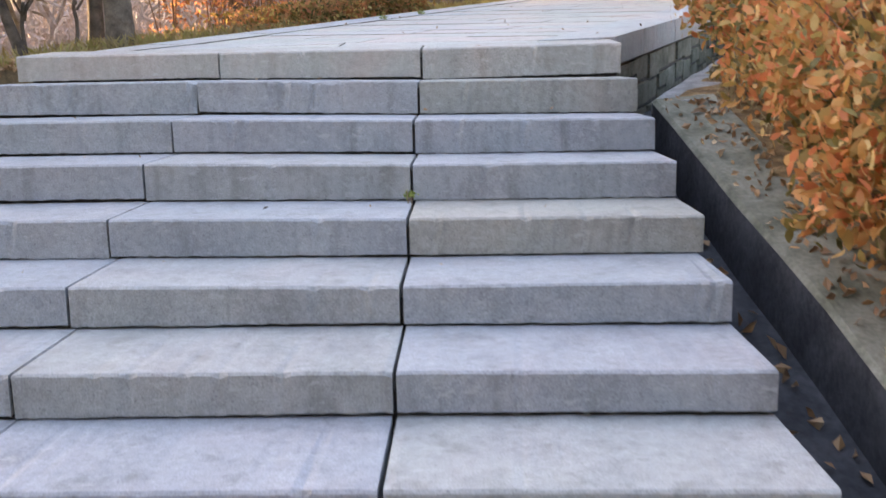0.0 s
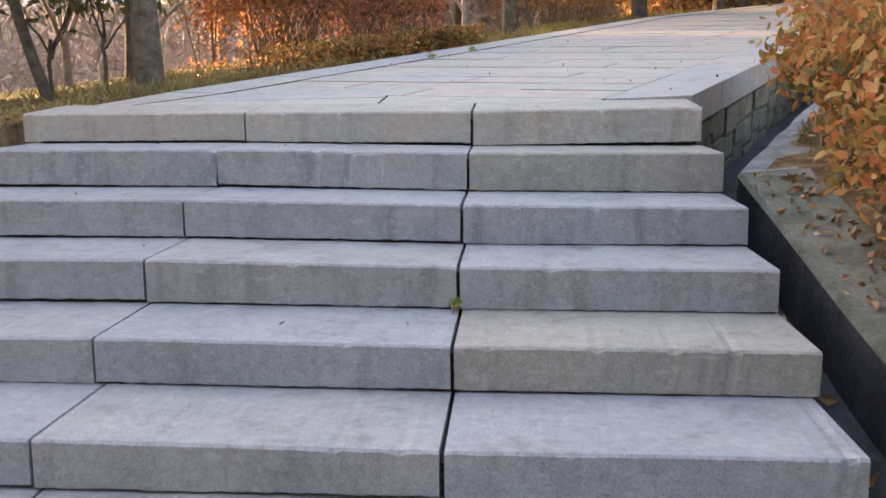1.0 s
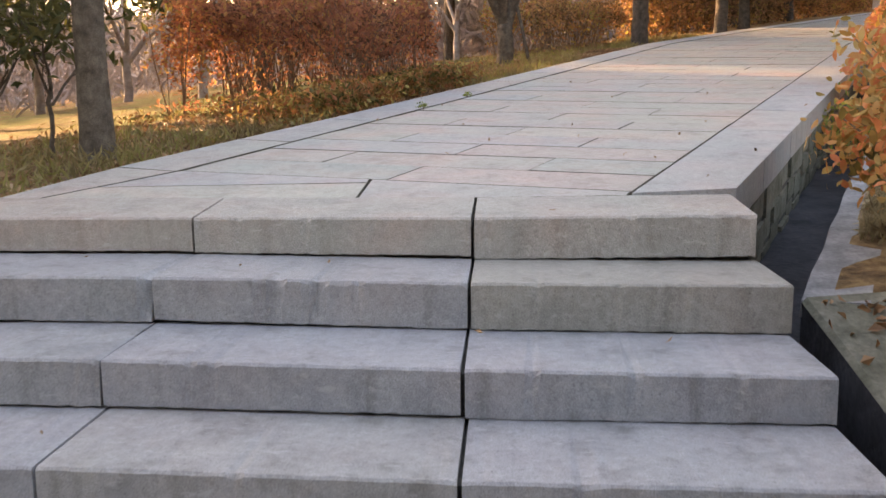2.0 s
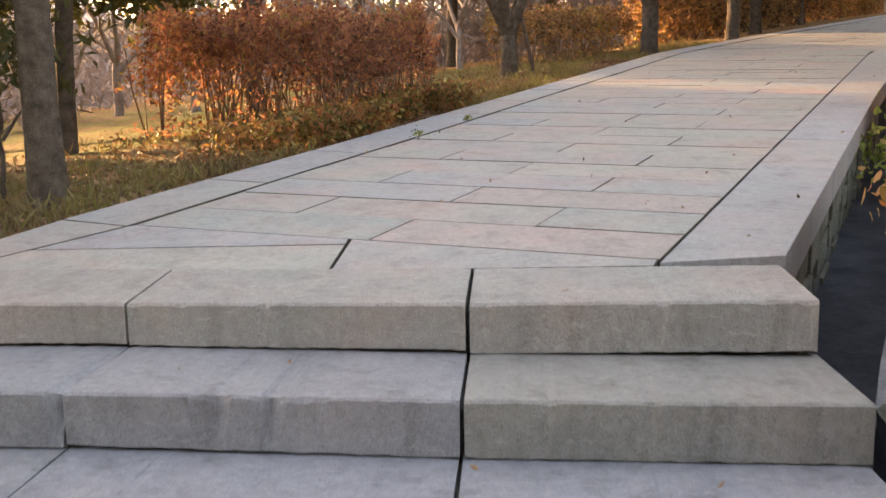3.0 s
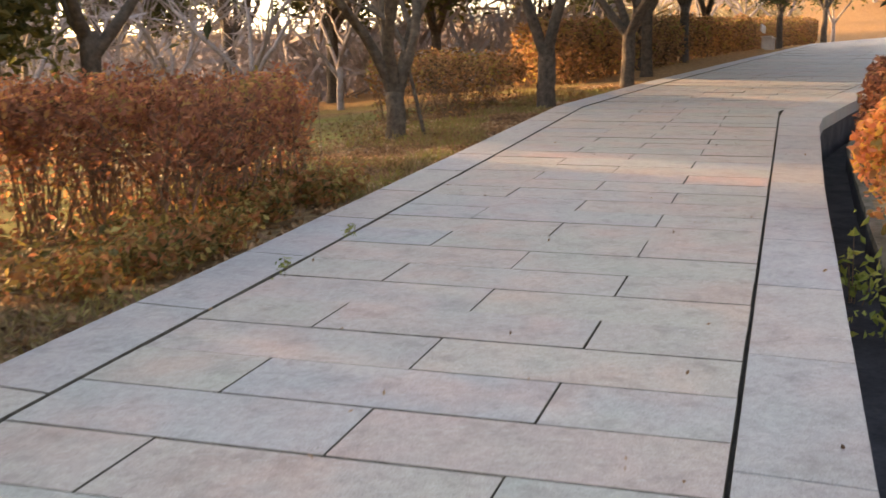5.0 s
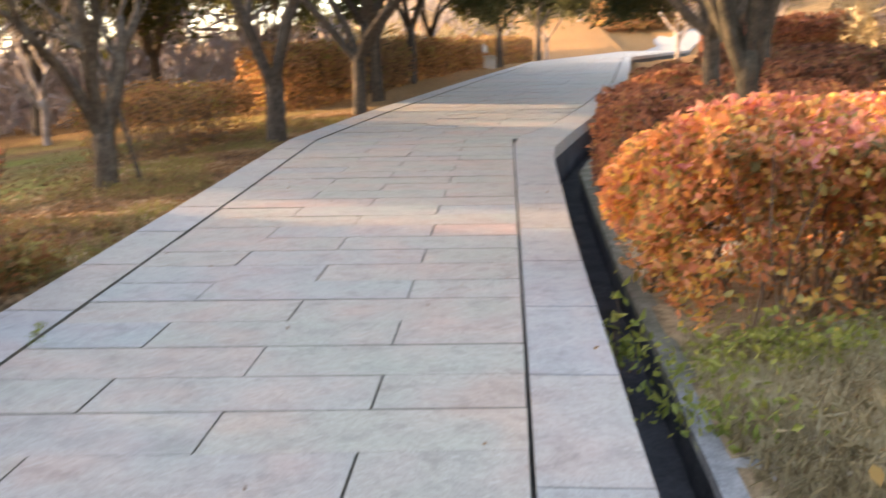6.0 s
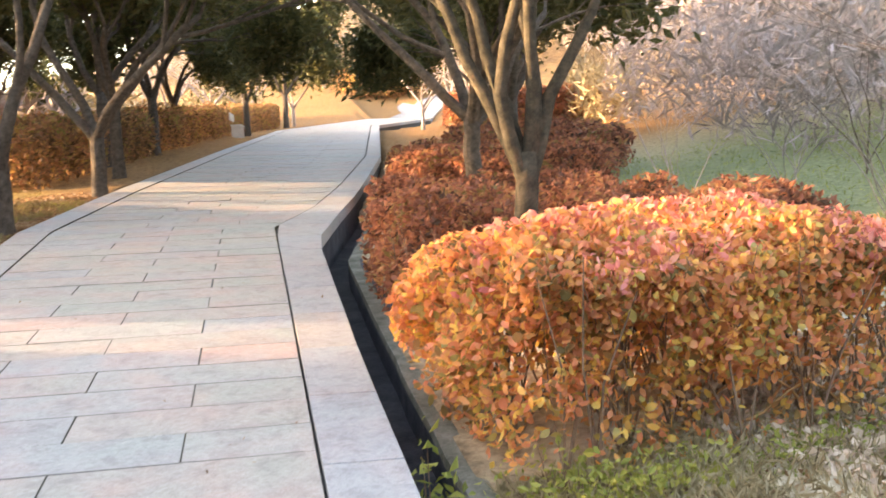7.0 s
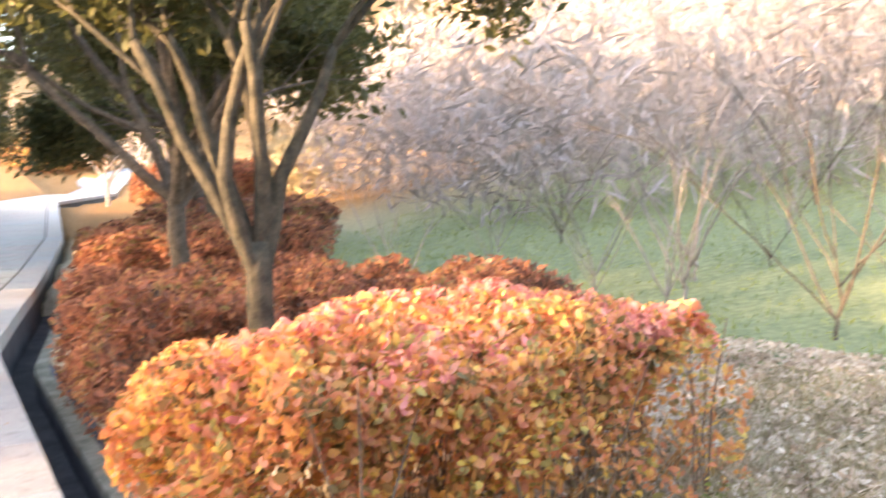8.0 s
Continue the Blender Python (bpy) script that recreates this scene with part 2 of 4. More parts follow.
def right_joint(v):
    return between(v, [(0.0, 0.377), (11.8, 0.377), (13.6, 0.95), (17.0, 1.66), (24.0, 2.92), (46.0, 5.82), (60.0, 11.6)])


def right_edge(v):
    return between(v, [(0.0, 0.74), (6.0, 0.74), (10.7, 0.81), (12.7, 1.2), (15.1, 1.7), (17.0, 2.05), (24.0, 3.3), (46.0, 6.2), (60.0, 12.0)])


def ground_z(x, y):
    """The lie of the land: the ramp's plane, the stair's slope before it, a fall to the left and a bank to the right."""
    v, n = vn(x, y)
    zp = plane_z(x, y) if y > 0 else 0.9764 + 0.0143 * x + 0.34 * y
    if y < -5.2:
        zp = 0.9764 + 0.0143 * x + 0.34 * -5.2
    if y > 54:
        zp = 0.9764 + 0.0944 * 54 + 0.20 * (min(y, 95) - 54) + 0.0143 * min(x, 60)
    le = left_edge(v)
    lump = 0.05 * noise.noise((x * 0.5, y * 0.5, 0.3)) + 0.015 * noise.noise((x * 2.3, y * 2.3, 4.0))
    if n < le:
        d = le - n
        return zp - 0.05 - 0.06 * min(d, 2.0) - 0.10 * max(0.0, min(d, 40) - 2.0) + lump * min(1, d * 2)
    if y <= -0.07 and 0.9 < x < 1.22 + 0.15 * (-0.07 - y):
        return zp - 0.75
    if y > -0.07 and n < right_edge(v) + 0.37 and n > right_edge(v) - 0.3 and v < 16.0:
        return zp - 0.75
    if n > right_edge(v) and (y > -0.07 or x > 1.1):
        d = n - right_edge(v) - 0.36
        rise = 0.16 * max(0.0, d - 7.0) if d < 40 else 0.16 * 33
        return zp - 0.26 + 0.10 * smooth01(0, 1.2, d) + rise + lump * smooth01(0, 1, d)
    return zp - 0.45


# ---- ground: one sheet to the horizon ----
def axis_steps(inner, outer, fine, growth):
    out, x, step = [], 0.0, fine
    while x < outer:
        out.append(x)
        if x > inner:
            step *= growth
        x += step
    return out + [outer]


def build_ground():
    ns = [-a for a in reversed(axis_steps(5, 900, 0.15, 1.14)[1:])] + axis_steps(7, 900, 0.15, 1.14)
    ns = sorted([n for n in ns if not 0.95 < n < 1.3] + [0.96, 1.10, 1.13, 1.29])
    vs = [-a for a in reversed(axis_steps(5, 600, 0.15, 1.2)[1:])] + axis_steps(13, 900, 0.15, 1.10)
    grid = [(v * DV[0] + n * DN[0], v * DV[1] + n * DN[1]) for v in vs for n in ns]
    verts = [(x, y, ground_z(x, y)) for x, y in grid]
    w = len(ns)
    faces = [(j * w + i, j * w + i + 1, (j + 1) * w + i + 1, (j + 1) * w + i) for j in range(len(vs) - 1) for i in range(w - 1)]
    m, nt, b = material("park_ground")
    geo = nt.nodes.new("ShaderNodeNewGeometry")
    co = geo.outputs["Position"]
    big, small = noise_tex(nt, co, 0.45, 5.0, 0.6), noise_tex(nt, co, 9.0, 6.0, 0.7)
    soil = ramp(nt, small.outputs[0], [(0.3, (0.05, 0.032, 0.02)), (0.5, (0.17, 0.11, 0.06)), (0.7, (0.30, 0.21, 0.11))]).outputs[0]
    lawn = ramp(nt, small.outputs[0], [(0.3, (0.06, 0.075, 0.022)), (0.5, (0.135, 0.15, 0.045)), (0.7, (0.22, 0.215, 0.075))]).outputs[0]
    green = ramp(nt, small.outputs[0], [(0.3, (0.11, 0.14, 0.075)), (0.5, (0.18, 0.205, 0.11)), (0.7, (0.26, 0.275, 0.15))]).outputs[0]
    sep = nt.nodes.new("ShaderNodeSeparateXYZ")
    nt.links.new(co, sep.inputs[0])
    side = nt.nodes.new("ShaderNodeMath")     # the mown bank lies to the right of the hedges, the lawn well to the left
    side.operation, side.inputs[1].default_value = "MULTIPLY_ADD", -0.42
    nt.links.new(sep.outputs[1], side.inputs[0])
    nt.links.new(sep.outputs[0], side.inputs[2])
    away = nt.nodes.new("ShaderNodeMapRange")
    away.inputs[1].default_value, away.inputs[2].default_value = -3.0, -5.0
    nt.links.new(side.outputs[0], away.inputs[0])
    lawn = mix(nt, "MIX", away.outputs[0], soil, lawn)
    c = mix(nt, "MIX", ramp(nt, big.outputs[0], [(0.42, (0, 0, 0)), (0.6, (1, 1, 1))]).outputs[0], soil, lawn)
    dry = ramp(nt, small.outputs[0], [(0.3, (0.28, 0.23, 0.16)), (0.5, (0.50, 0.43, 0.32)), (0.7, (0.66, 0.59, 0.46))]).outputs[0]
    near = nt.nodes.new("ShaderNodeMapRange")
    near.inputs[1].default_value, near.inputs[2].default_value = 1.0, 2.0
    nt.links.new(side.outputs[0], near.inputs[0])
    yonder = nt.nodes.new("ShaderNodeMapRange")
    yonder.inputs[1].default_value, yonder.inputs[2].default_value = 0.6, 1.4
    nt.links.new(sep.outputs[1], yonder.inputs[0])
    both = nt.nodes.new("ShaderNodeMath")
    both.operation = "MULTIPLY"
    nt.links.new(near.outputs[0], both.inputs[0])
    nt.links.new(yonder.outputs[0], both.inputs[1])
    c = mix(nt, "MIX", both.outputs[0], c, dry)
    bank = ramp(nt, side.outputs[0], [(0.0, (0, 0, 0)), (1.0, (1, 1, 1))])
    scale = nt.nodes.new("ShaderNodeMapRange")
    scale.inputs[1].default_value, scale.inputs[2].default_value = 5.3, 6.8
    nt.links.new(side.outputs[0], scale.inputs[0])
    nt.links.new(scale.outputs[0], bank.inputs[0])
    far_up = nt.nodes.new("ShaderNodeMapRange")      # the mown grass gives way to leaf-strewn slopes up the path
    far_up.inputs[1].default_value, far_up.inputs[2].default_value = 24.0, 15.0
    nt.links.new(sep.outputs[1], far_up.inputs[0])
    mown = nt.nodes.new("ShaderNodeMath")
    mown.operation = "MULTIPLY"
    nt.links.new(bank.outputs[0], mown.inputs[0])
    nt.links.new(far_up.outputs[0], mown.inputs[1])
    strewn = ramp(nt, small.outputs[0], [(0.3, (0.09, 0.045, 0.02)), (0.5, (0.23, 0.12, 0.05)), (0.7, (0.36, 0.22, 0.10))]).outputs[0]
    slope = nt.nodes.new("ShaderNodeMapRange")
    slope.inputs[1].default_value, slope.inputs[2].default_value = 15.0, 24.0
    nt.links.new(sep.outputs[1], slope.inputs[0])
    c = mix(nt, "MIX", slope.outputs[0], c, strewn)
    c = mix(nt, "MIX", mown.outputs[0], c, green)
    nt.links.new(c, b.inputs["Base Color"])
    b.inputs["Roughness"].default_value = 0.95
    b.inputs["Specular IOR Level"].default_value = 0.1
    bump(nt, b, small.outputs[0], 0.8, 0.04)
    tagged(mesh_object("ground", verts, faces, m, smooth=True), "park ground of dry grass, soil and fallen leaves", "ground", kind="structure")


build_ground()


# ---- stone stairs ----
def rough_slab(rng, x0, x1, y0, y1, z0, z1, chip=0.0028, r=0.007, chips=()):
    """A stone slab with softly worn, slightly uneven edges; ends and faces closed."""
    nx = max(2, int((x1 - x0) / 0.022))
    ring_y = [(y0, z0), (y0, z1 - r), (y0 + r, z1), (y1 - r, z1), (y1, z1 - r), (y1, z0)]
    verts, faces = [], []
    for i in range(nx + 1):
        x = x0 + (x1 - x0) * i / nx
        nick = rng.uniform(0.003, 0.016) if rng.random() < 0.05 else 0.0
        for cx, half, deep in chips:
            nick = max(nick, deep * (1 - ((x - cx) / half) ** 2) * rng.uniform(0.7, 1.0))
        inset = 0.0015 if i in (0, nx) else 0.0
        for k, (y, z) in enumerate(ring_y):
            wob = rng.uniform(-chip, chip) * (0.5 if k in (0, 5) else 1.0)
            dy, dz = (wob * 0.5, 0.0) if k in (0, 5) else (wob * 0.5 + (nick * 0.6 if k in (1, 2) else 0.0), wob * 0.35 - inset - (nick if k == 1 else nick * 0.35 if k == 2 else 0.0))
            verts.append((x + rng.uniform(-chip, chip) * 0.4, y + dy, z + dz))
    for i in range(nx):
        for k in range(6):
            a, b_ = i * 6 + k, i * 6 + (k + 1) % 6
            faces.append((a, a + 6, b_ + 6, b_))
    faces.append(tuple(range(5, -1, -1))[::-1])
    faces.append(tuple(nx * 6 + k for k in range(6))[::-1])
    return verts, faces


def fix_normals(ob):
    bm = bmesh.new()
    bm.from_mesh(ob.data)
    bmesh.ops.recalc_face_normals(bm, faces=bm.faces)
    bm.to_mesh(ob.data)
    bm.free()


# how far the corners of the slabs have settled, by step
LEFT_Z = {7: 0.010, 6: 0.020, 5: 0.011, 4: 0.012, 3: 0.011, 2: 0.020, 1: 0.034, 0: 0.054, -1: 0.06}
MID_Z = {7: 0.010, 6: 0.003, 5: -0.007, 4: -0.006, 3: 0.0, 2: 0.010, 1: 0.031, 0: 0.053, -1: 0.06}
RIGHT_Z = {7: 0.021, 6: 0.0, 5: -0.015, 4: -0.009, 3: -0.003, 2: 0.012, 1: 0.024, 0: 0.046, -1: 0.06}
LEFT_Y = {6: -0.010, 5: -0.003}
RIGHT_Y = {7: -0.006, 6: 0.006, 5: -0.012, 4: -0.008, 3: -0.006}
LEFT_X = {7: -0.990, 6: -0.990, 5: -0.990, 4: -0.979, 3: -0.970, 2: -0.946, 1: -0.929}
MID_X = {7: -0.004, 6: -0.002, 5: -0.005, 4: 0.006, 3: 0.013, 2: 0.015, 1: 0.022}
RIGHT_X = {7: 0.963, 6: 0.973, 5: 0.970, 4: 0.970, 3: 0.973, 2: 0.957, 1: 0.958}
# broken edges: step and slab, then place, half width and depth of each chip
CHIPS = {(6, 1): ((-0.60, 0.034, 0.036), (-0.47, 0.032, 0.040), (-0.40, 0.05, 0.014)), (6, 0): ((-0.995, 0.045, 0.06),), (7, 2): ((0.93, 0.035, 0.012), (0.82, 0.03, 0.008)), (5, 0): ((-1.0, 0.02, 0.022),)}


def build_stairs():
    rng, joint_rng = random.Random(5), random.Random(55)
    stairs = empty("stone_stairs", (0, 0, 0), "broad flight of worn grey granite slab steps", "stairs", kind="structure")
    for k in range(-6, 8):
        y0, top = (k - 7) * STEP_D, k * STEP_R
        cuts = [(-1.985 if k == 7 else -1.97) + rng.uniform(-0.006, 0.006), LEFT_X.get(k, -0.925 + rng.uniform(-0.012, 0.012)), MID_X.get(k, 0.02), RIGHT_X.get(k, 0.958)]
        for i in range(3):
            za, zb = (LEFT_Z.get(k, 0.004), MID_Z.get(k, 0.0), RIGHT_Z.get(k, 0.0))[max(0, i - 1)], (LEFT_Z.get(k, 0.004), MID_Z.get(k, 0.0), RIGHT_Z.get(k, 0.0))[i]
            ya, yb = (LEFT_Y.get(k, 0.0), 0.0, RIGHT_Y.get(k, 0.0))[max(0, i - 1)], (LEFT_Y.get(k, 0.0), 0.0, RIGHT_Y.get(k, 0.0))[i]
            gap = 0.006
            x0, x1 = cuts[i] + (gap if i == 2 else 0.0045), cuts[i + 1] - (gap if i == 1 else 0.0045)
            back = y0 + (0.40 if k == 7 else STEP_D + 0.03)
            verts, faces = rough_slab(rng, x0, x1, y0, back, top - STEP_R - 0.045 + rng.uniform(0.0, 0.012), top, chips=CHIPS.get((k, i), ()))
            verts = [(x, y + ya + (yb - ya) * (x - x0) / (x1 - x0), z + za + (zb - za) * (x - x0) / (x1 - x0)) for x, y, z in verts]
            low = (LEFT_Z.get(k - 1, 0.004), MID_Z.get(k - 1, 0.0), RIGHT_Z.get(k - 1, 0.0))
            la, lb = low[max(0, i - 1)], low[i]
            ga, gb = joint_rng.uniform(0.003, 0.015), joint_rng.uniform(0.003, 0.015)
            if k == 7 and i == 2:
                ga, gb = 0.003, 0.018
            for j in range(0, len(verts), 6):      # the slab's foot stands a hair above the tread below
                f = j / (len(verts) - 6)
                for q in (j, j + 5):
                    x, y, _ = verts[q]
                    verts[q] = (x, y, top - STEP_R + la + (lb - la) * f + ga + (gb - ga) * f + joint_rng.uniform(-0.0022, 0.0022))
            if k == 7:
                verts = [(x, y, z + 0.07 * max(0, y)) for x, y, z in verts]
            fix_normals(mesh_object("slab", verts, faces, M_STEP_WARM if k == 7 else M_STEP_OLIVE if k in (3, 6) and i == 2 else M_STEP, stairs))
    # rough mortar bed under the slabs, set back from their faces
    verts, faces = [], []
    for k in range(-6, 8):
        y0, z1 = (k - 7) * STEP_D + 0.035, k * STEP_R - 0.03
        a = len(verts)
        y1 = y0 + (0.36 if k == 7 else STEP_D)
        verts += [(x, y, z) for x in (-1.93, 0.945) for y, z in ((y0, z1 - 0.3), (y0, z1), (y1, z1), (y1, z1 - 0.3))]
        faces += [(a, a + 1, a + 5, a + 4), (a + 1, a + 2, a + 6, a + 5), (a, a + 3, a + 2, a + 1), (a + 4, a + 5, a + 6, a + 7), (a + 2, a + 3, a + 7, a + 6)]
    mesh_object("bed", verts, faces, M_BED, stairs)


build_stairs()


# ---- paved ramp ----
def paving_piece(name, corners, thick, mat, parent, rng, gap=0.004, lift=0.0, r=0.002):
    """A flat stone from its (v, n) corners on the ramp's plane, edges eased."""
    cv, cn = sum(c[0] for c in corners) / len(corners), sum(c[1] for c in corners) / len(corners)

    def inset(d):
        """The outline moved inwards by d on every side."""
        k, out = len(corners), []
        turn = sum(a[0] * b_[1] - b_[0] * a[1] for a, b_ in zip(corners, corners[1:] + corners[:1]))
        sgn = 1.0 if turn > 0 else -1.0
        for i in range(k):
            a, b_, c_ = corners[i - 1], corners[i], corners[(i + 1) % k]
            e1, e2 = (b_[0] - a[0], b_[1] - a[1]), (c_[0] - b_[0], c_[1] - b_[1])
            l1, l2 = math.hypot(*e1), math.hypot(*e2)
            n1, n2 = (-e1[1] / l1 * sgn, e1[0] / l1 * sgn), (-e2[1] / l2 * sgn, e2[0] / l2 * sgn)
            den = max(0.3, 1 + n1[0] * n2[0] + n1[1] * n2[1])
            out.append((b_[0] + d * (n1[0] + n2[0]) / den, b_[1] + d * (n1[1] + n2[1]) / den))
        return out
    tilt_a, tilt_b = rng.uniform(-0.002, 0.002), rng.uniform(-0.002, 0.002)
    verts = []
    for d, z in ((gap, -thick), (gap, -r), (gap + r, 0.0)):
        verts += [along(v, n, z + lift + tilt_a * (v - cv) + tilt_b * (n - cn)) for v, n in inset(d)]
    k = len(corners)
    faces = [tuple(range(2 * k, 3 * k))]
    for lv in (0, k):
        faces += [(lv + i, lv + (i + 1) % k, lv + k + (i + 1) % k, lv + k + i) for i in range(k)]
    ob = mesh_object(name, verts, faces, mat, parent)
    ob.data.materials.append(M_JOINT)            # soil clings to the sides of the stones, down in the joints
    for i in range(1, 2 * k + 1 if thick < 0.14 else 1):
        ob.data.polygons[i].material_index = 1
    fix_normals(ob)
    return ob


def build_ramp():
    rng = random.Random(9)
    ramp_ = empty("paved_ramp", (0, 0, 0), "sloping footpath of pale grey stone slabs", "path", kind="structure")
    # bed below the stones
    vs = [0.3 + 0.6 * i for i in range(96)]
    verts, faces = [], []
    for v in vs:
        for n in (left_edge(v) + 0.03, right_edge(v) - 0.04):
            verts.append(along(v, n, -0.035))
        for n in (left_edge(v) + 0.03, right_edge(v) - 0.04):
            verts.append(along(v, n, -0.6))
    for i in range(len(vs) - 1):
        a = i * 4
        faces += [(a, a + 4, a + 5, a + 1), (a, a + 2, a + 6, a + 4), (a + 1, a + 5, a + 7, a + 3)]
    mesh_object("bed", verts, faces, M_BED, ramp_)
    def row(k, n):
        """How far up the path the k-th cross joint lies, n metres from the middle line."""
        v = between(k, [(0, 0.68), (1, 1.03), (6, 2.755), (8, 3.46), (12, 4.93), (17, 6.83), (150, 57.4)])
        return v + (0.084 - 0.004 * min(k, 10)) * (n - 0.37)

    # wedge stones between the top step and the first row
    back = 0.405
    first = [vn(-1.92, back), vn(-0.473, back), vn(-0.4735, 0.752), vn(-1.85, 0.752)]
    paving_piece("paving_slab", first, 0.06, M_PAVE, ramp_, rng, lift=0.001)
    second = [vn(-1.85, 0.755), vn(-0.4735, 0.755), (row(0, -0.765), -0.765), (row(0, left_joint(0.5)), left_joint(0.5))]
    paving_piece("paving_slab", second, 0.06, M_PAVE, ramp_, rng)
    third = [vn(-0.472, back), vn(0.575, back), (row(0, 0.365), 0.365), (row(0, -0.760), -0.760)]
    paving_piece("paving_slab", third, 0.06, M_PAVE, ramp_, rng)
    for k in range(0, 150):
        v = row(k, 0.37)
        lo, hi = left_joint(v) + 0.004, right_joint(v) - 0.008
        cuts = [-0.70 - 0.006 * min(k, 16) + rng.uniform(-0.012, 0.012)] if k % 2 == 0 else [-1.235 - 0.007 * min(k, 12) + rng.uniform(-0.012, 0.012), -0.178 - 0.003 * min(k, 16) + rng.uniform(-0.008, 0.008)]
        if v > 11.8:
            shift = (left_edge(v) + right_edge(v)) / 2 + 0.9
            cuts = [c + shift for c in cuts]
        v2 = row(k + 1, 0.37)
        lo2, hi2 = left_joint(v2) + 0.004, right_joint(v2) - 0.008
        edges = [lo] + [c for c in cuts if lo + 0.2 < c < hi - 0.2] + [hi]
        for a, b_ in zip(edges, edges[1:]):
            a2, b2 = (lo2 if a == lo else a), (hi2 if b_ == hi else b_)
            tight = 0.0013 if k > 4 else 0.0
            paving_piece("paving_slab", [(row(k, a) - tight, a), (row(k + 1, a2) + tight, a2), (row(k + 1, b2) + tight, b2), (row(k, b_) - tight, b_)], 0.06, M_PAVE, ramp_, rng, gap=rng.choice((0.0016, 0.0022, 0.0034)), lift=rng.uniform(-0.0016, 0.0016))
    # left border stones
    k, v = 0, 0.02
    while v < 57:
        w = v + (0.44 if k == 0 else 0.96)
        c = [(max(v, 0.0), left_edge(v)), (w, left_edge(w)), (w, left_joint(w) - 0.008), (max(v, -0.1) + (0.0), left_joint(v) - 0.008)]
        if k == 0:
            c = [vn(-2.02, back), (w, left_edge(w)), (w, left_joint(w) - 0.008), vn(-1.86, back)]
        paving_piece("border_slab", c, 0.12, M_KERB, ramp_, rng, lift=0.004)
        v, k = w, k + 1
    # right border stones, standing proud over the gutter
    v = 0.61
    k = 0
    while v < 57:
        w = v + (0.93 if k == 0 else 0.945)
        n0, n1 = right_joint(v), right_joint(w)
        c = [(v, n0), (w, n1), (w, right_edge(w)), (v, right_edge(v))]
        if k == 0:
            c = [vn(0.587, back + 0.015), (w, 0.377), (w, 0.74), (0.835, 0.74)]
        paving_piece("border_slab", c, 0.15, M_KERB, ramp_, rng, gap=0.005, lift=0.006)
        v, k = w, k + 1


build_ramp()


# ---- gutter beside the stairs and the ramp ----
def solid_band(name, rows, mat, parent, label=""):
    """A bar along a line: rows of four points (its cross-section), joined and closed at the ends."""
    verts, faces = [p for r in rows for p in r], []
    m = len(rows[0])
    for i in range(len(rows) - 1):
        for k in range(m):
            a, b_ = i * m + k, i * m + (k + 1) % m
            faces.append((a, b_, b_ + m, a + m))
    faces += [tuple(range(m)), tuple((len(rows) - 1) * m + k for k in range(m))]
    ob = mesh_object(name, verts, faces, mat, parent, label)
    fix_normals(ob)
    return ob


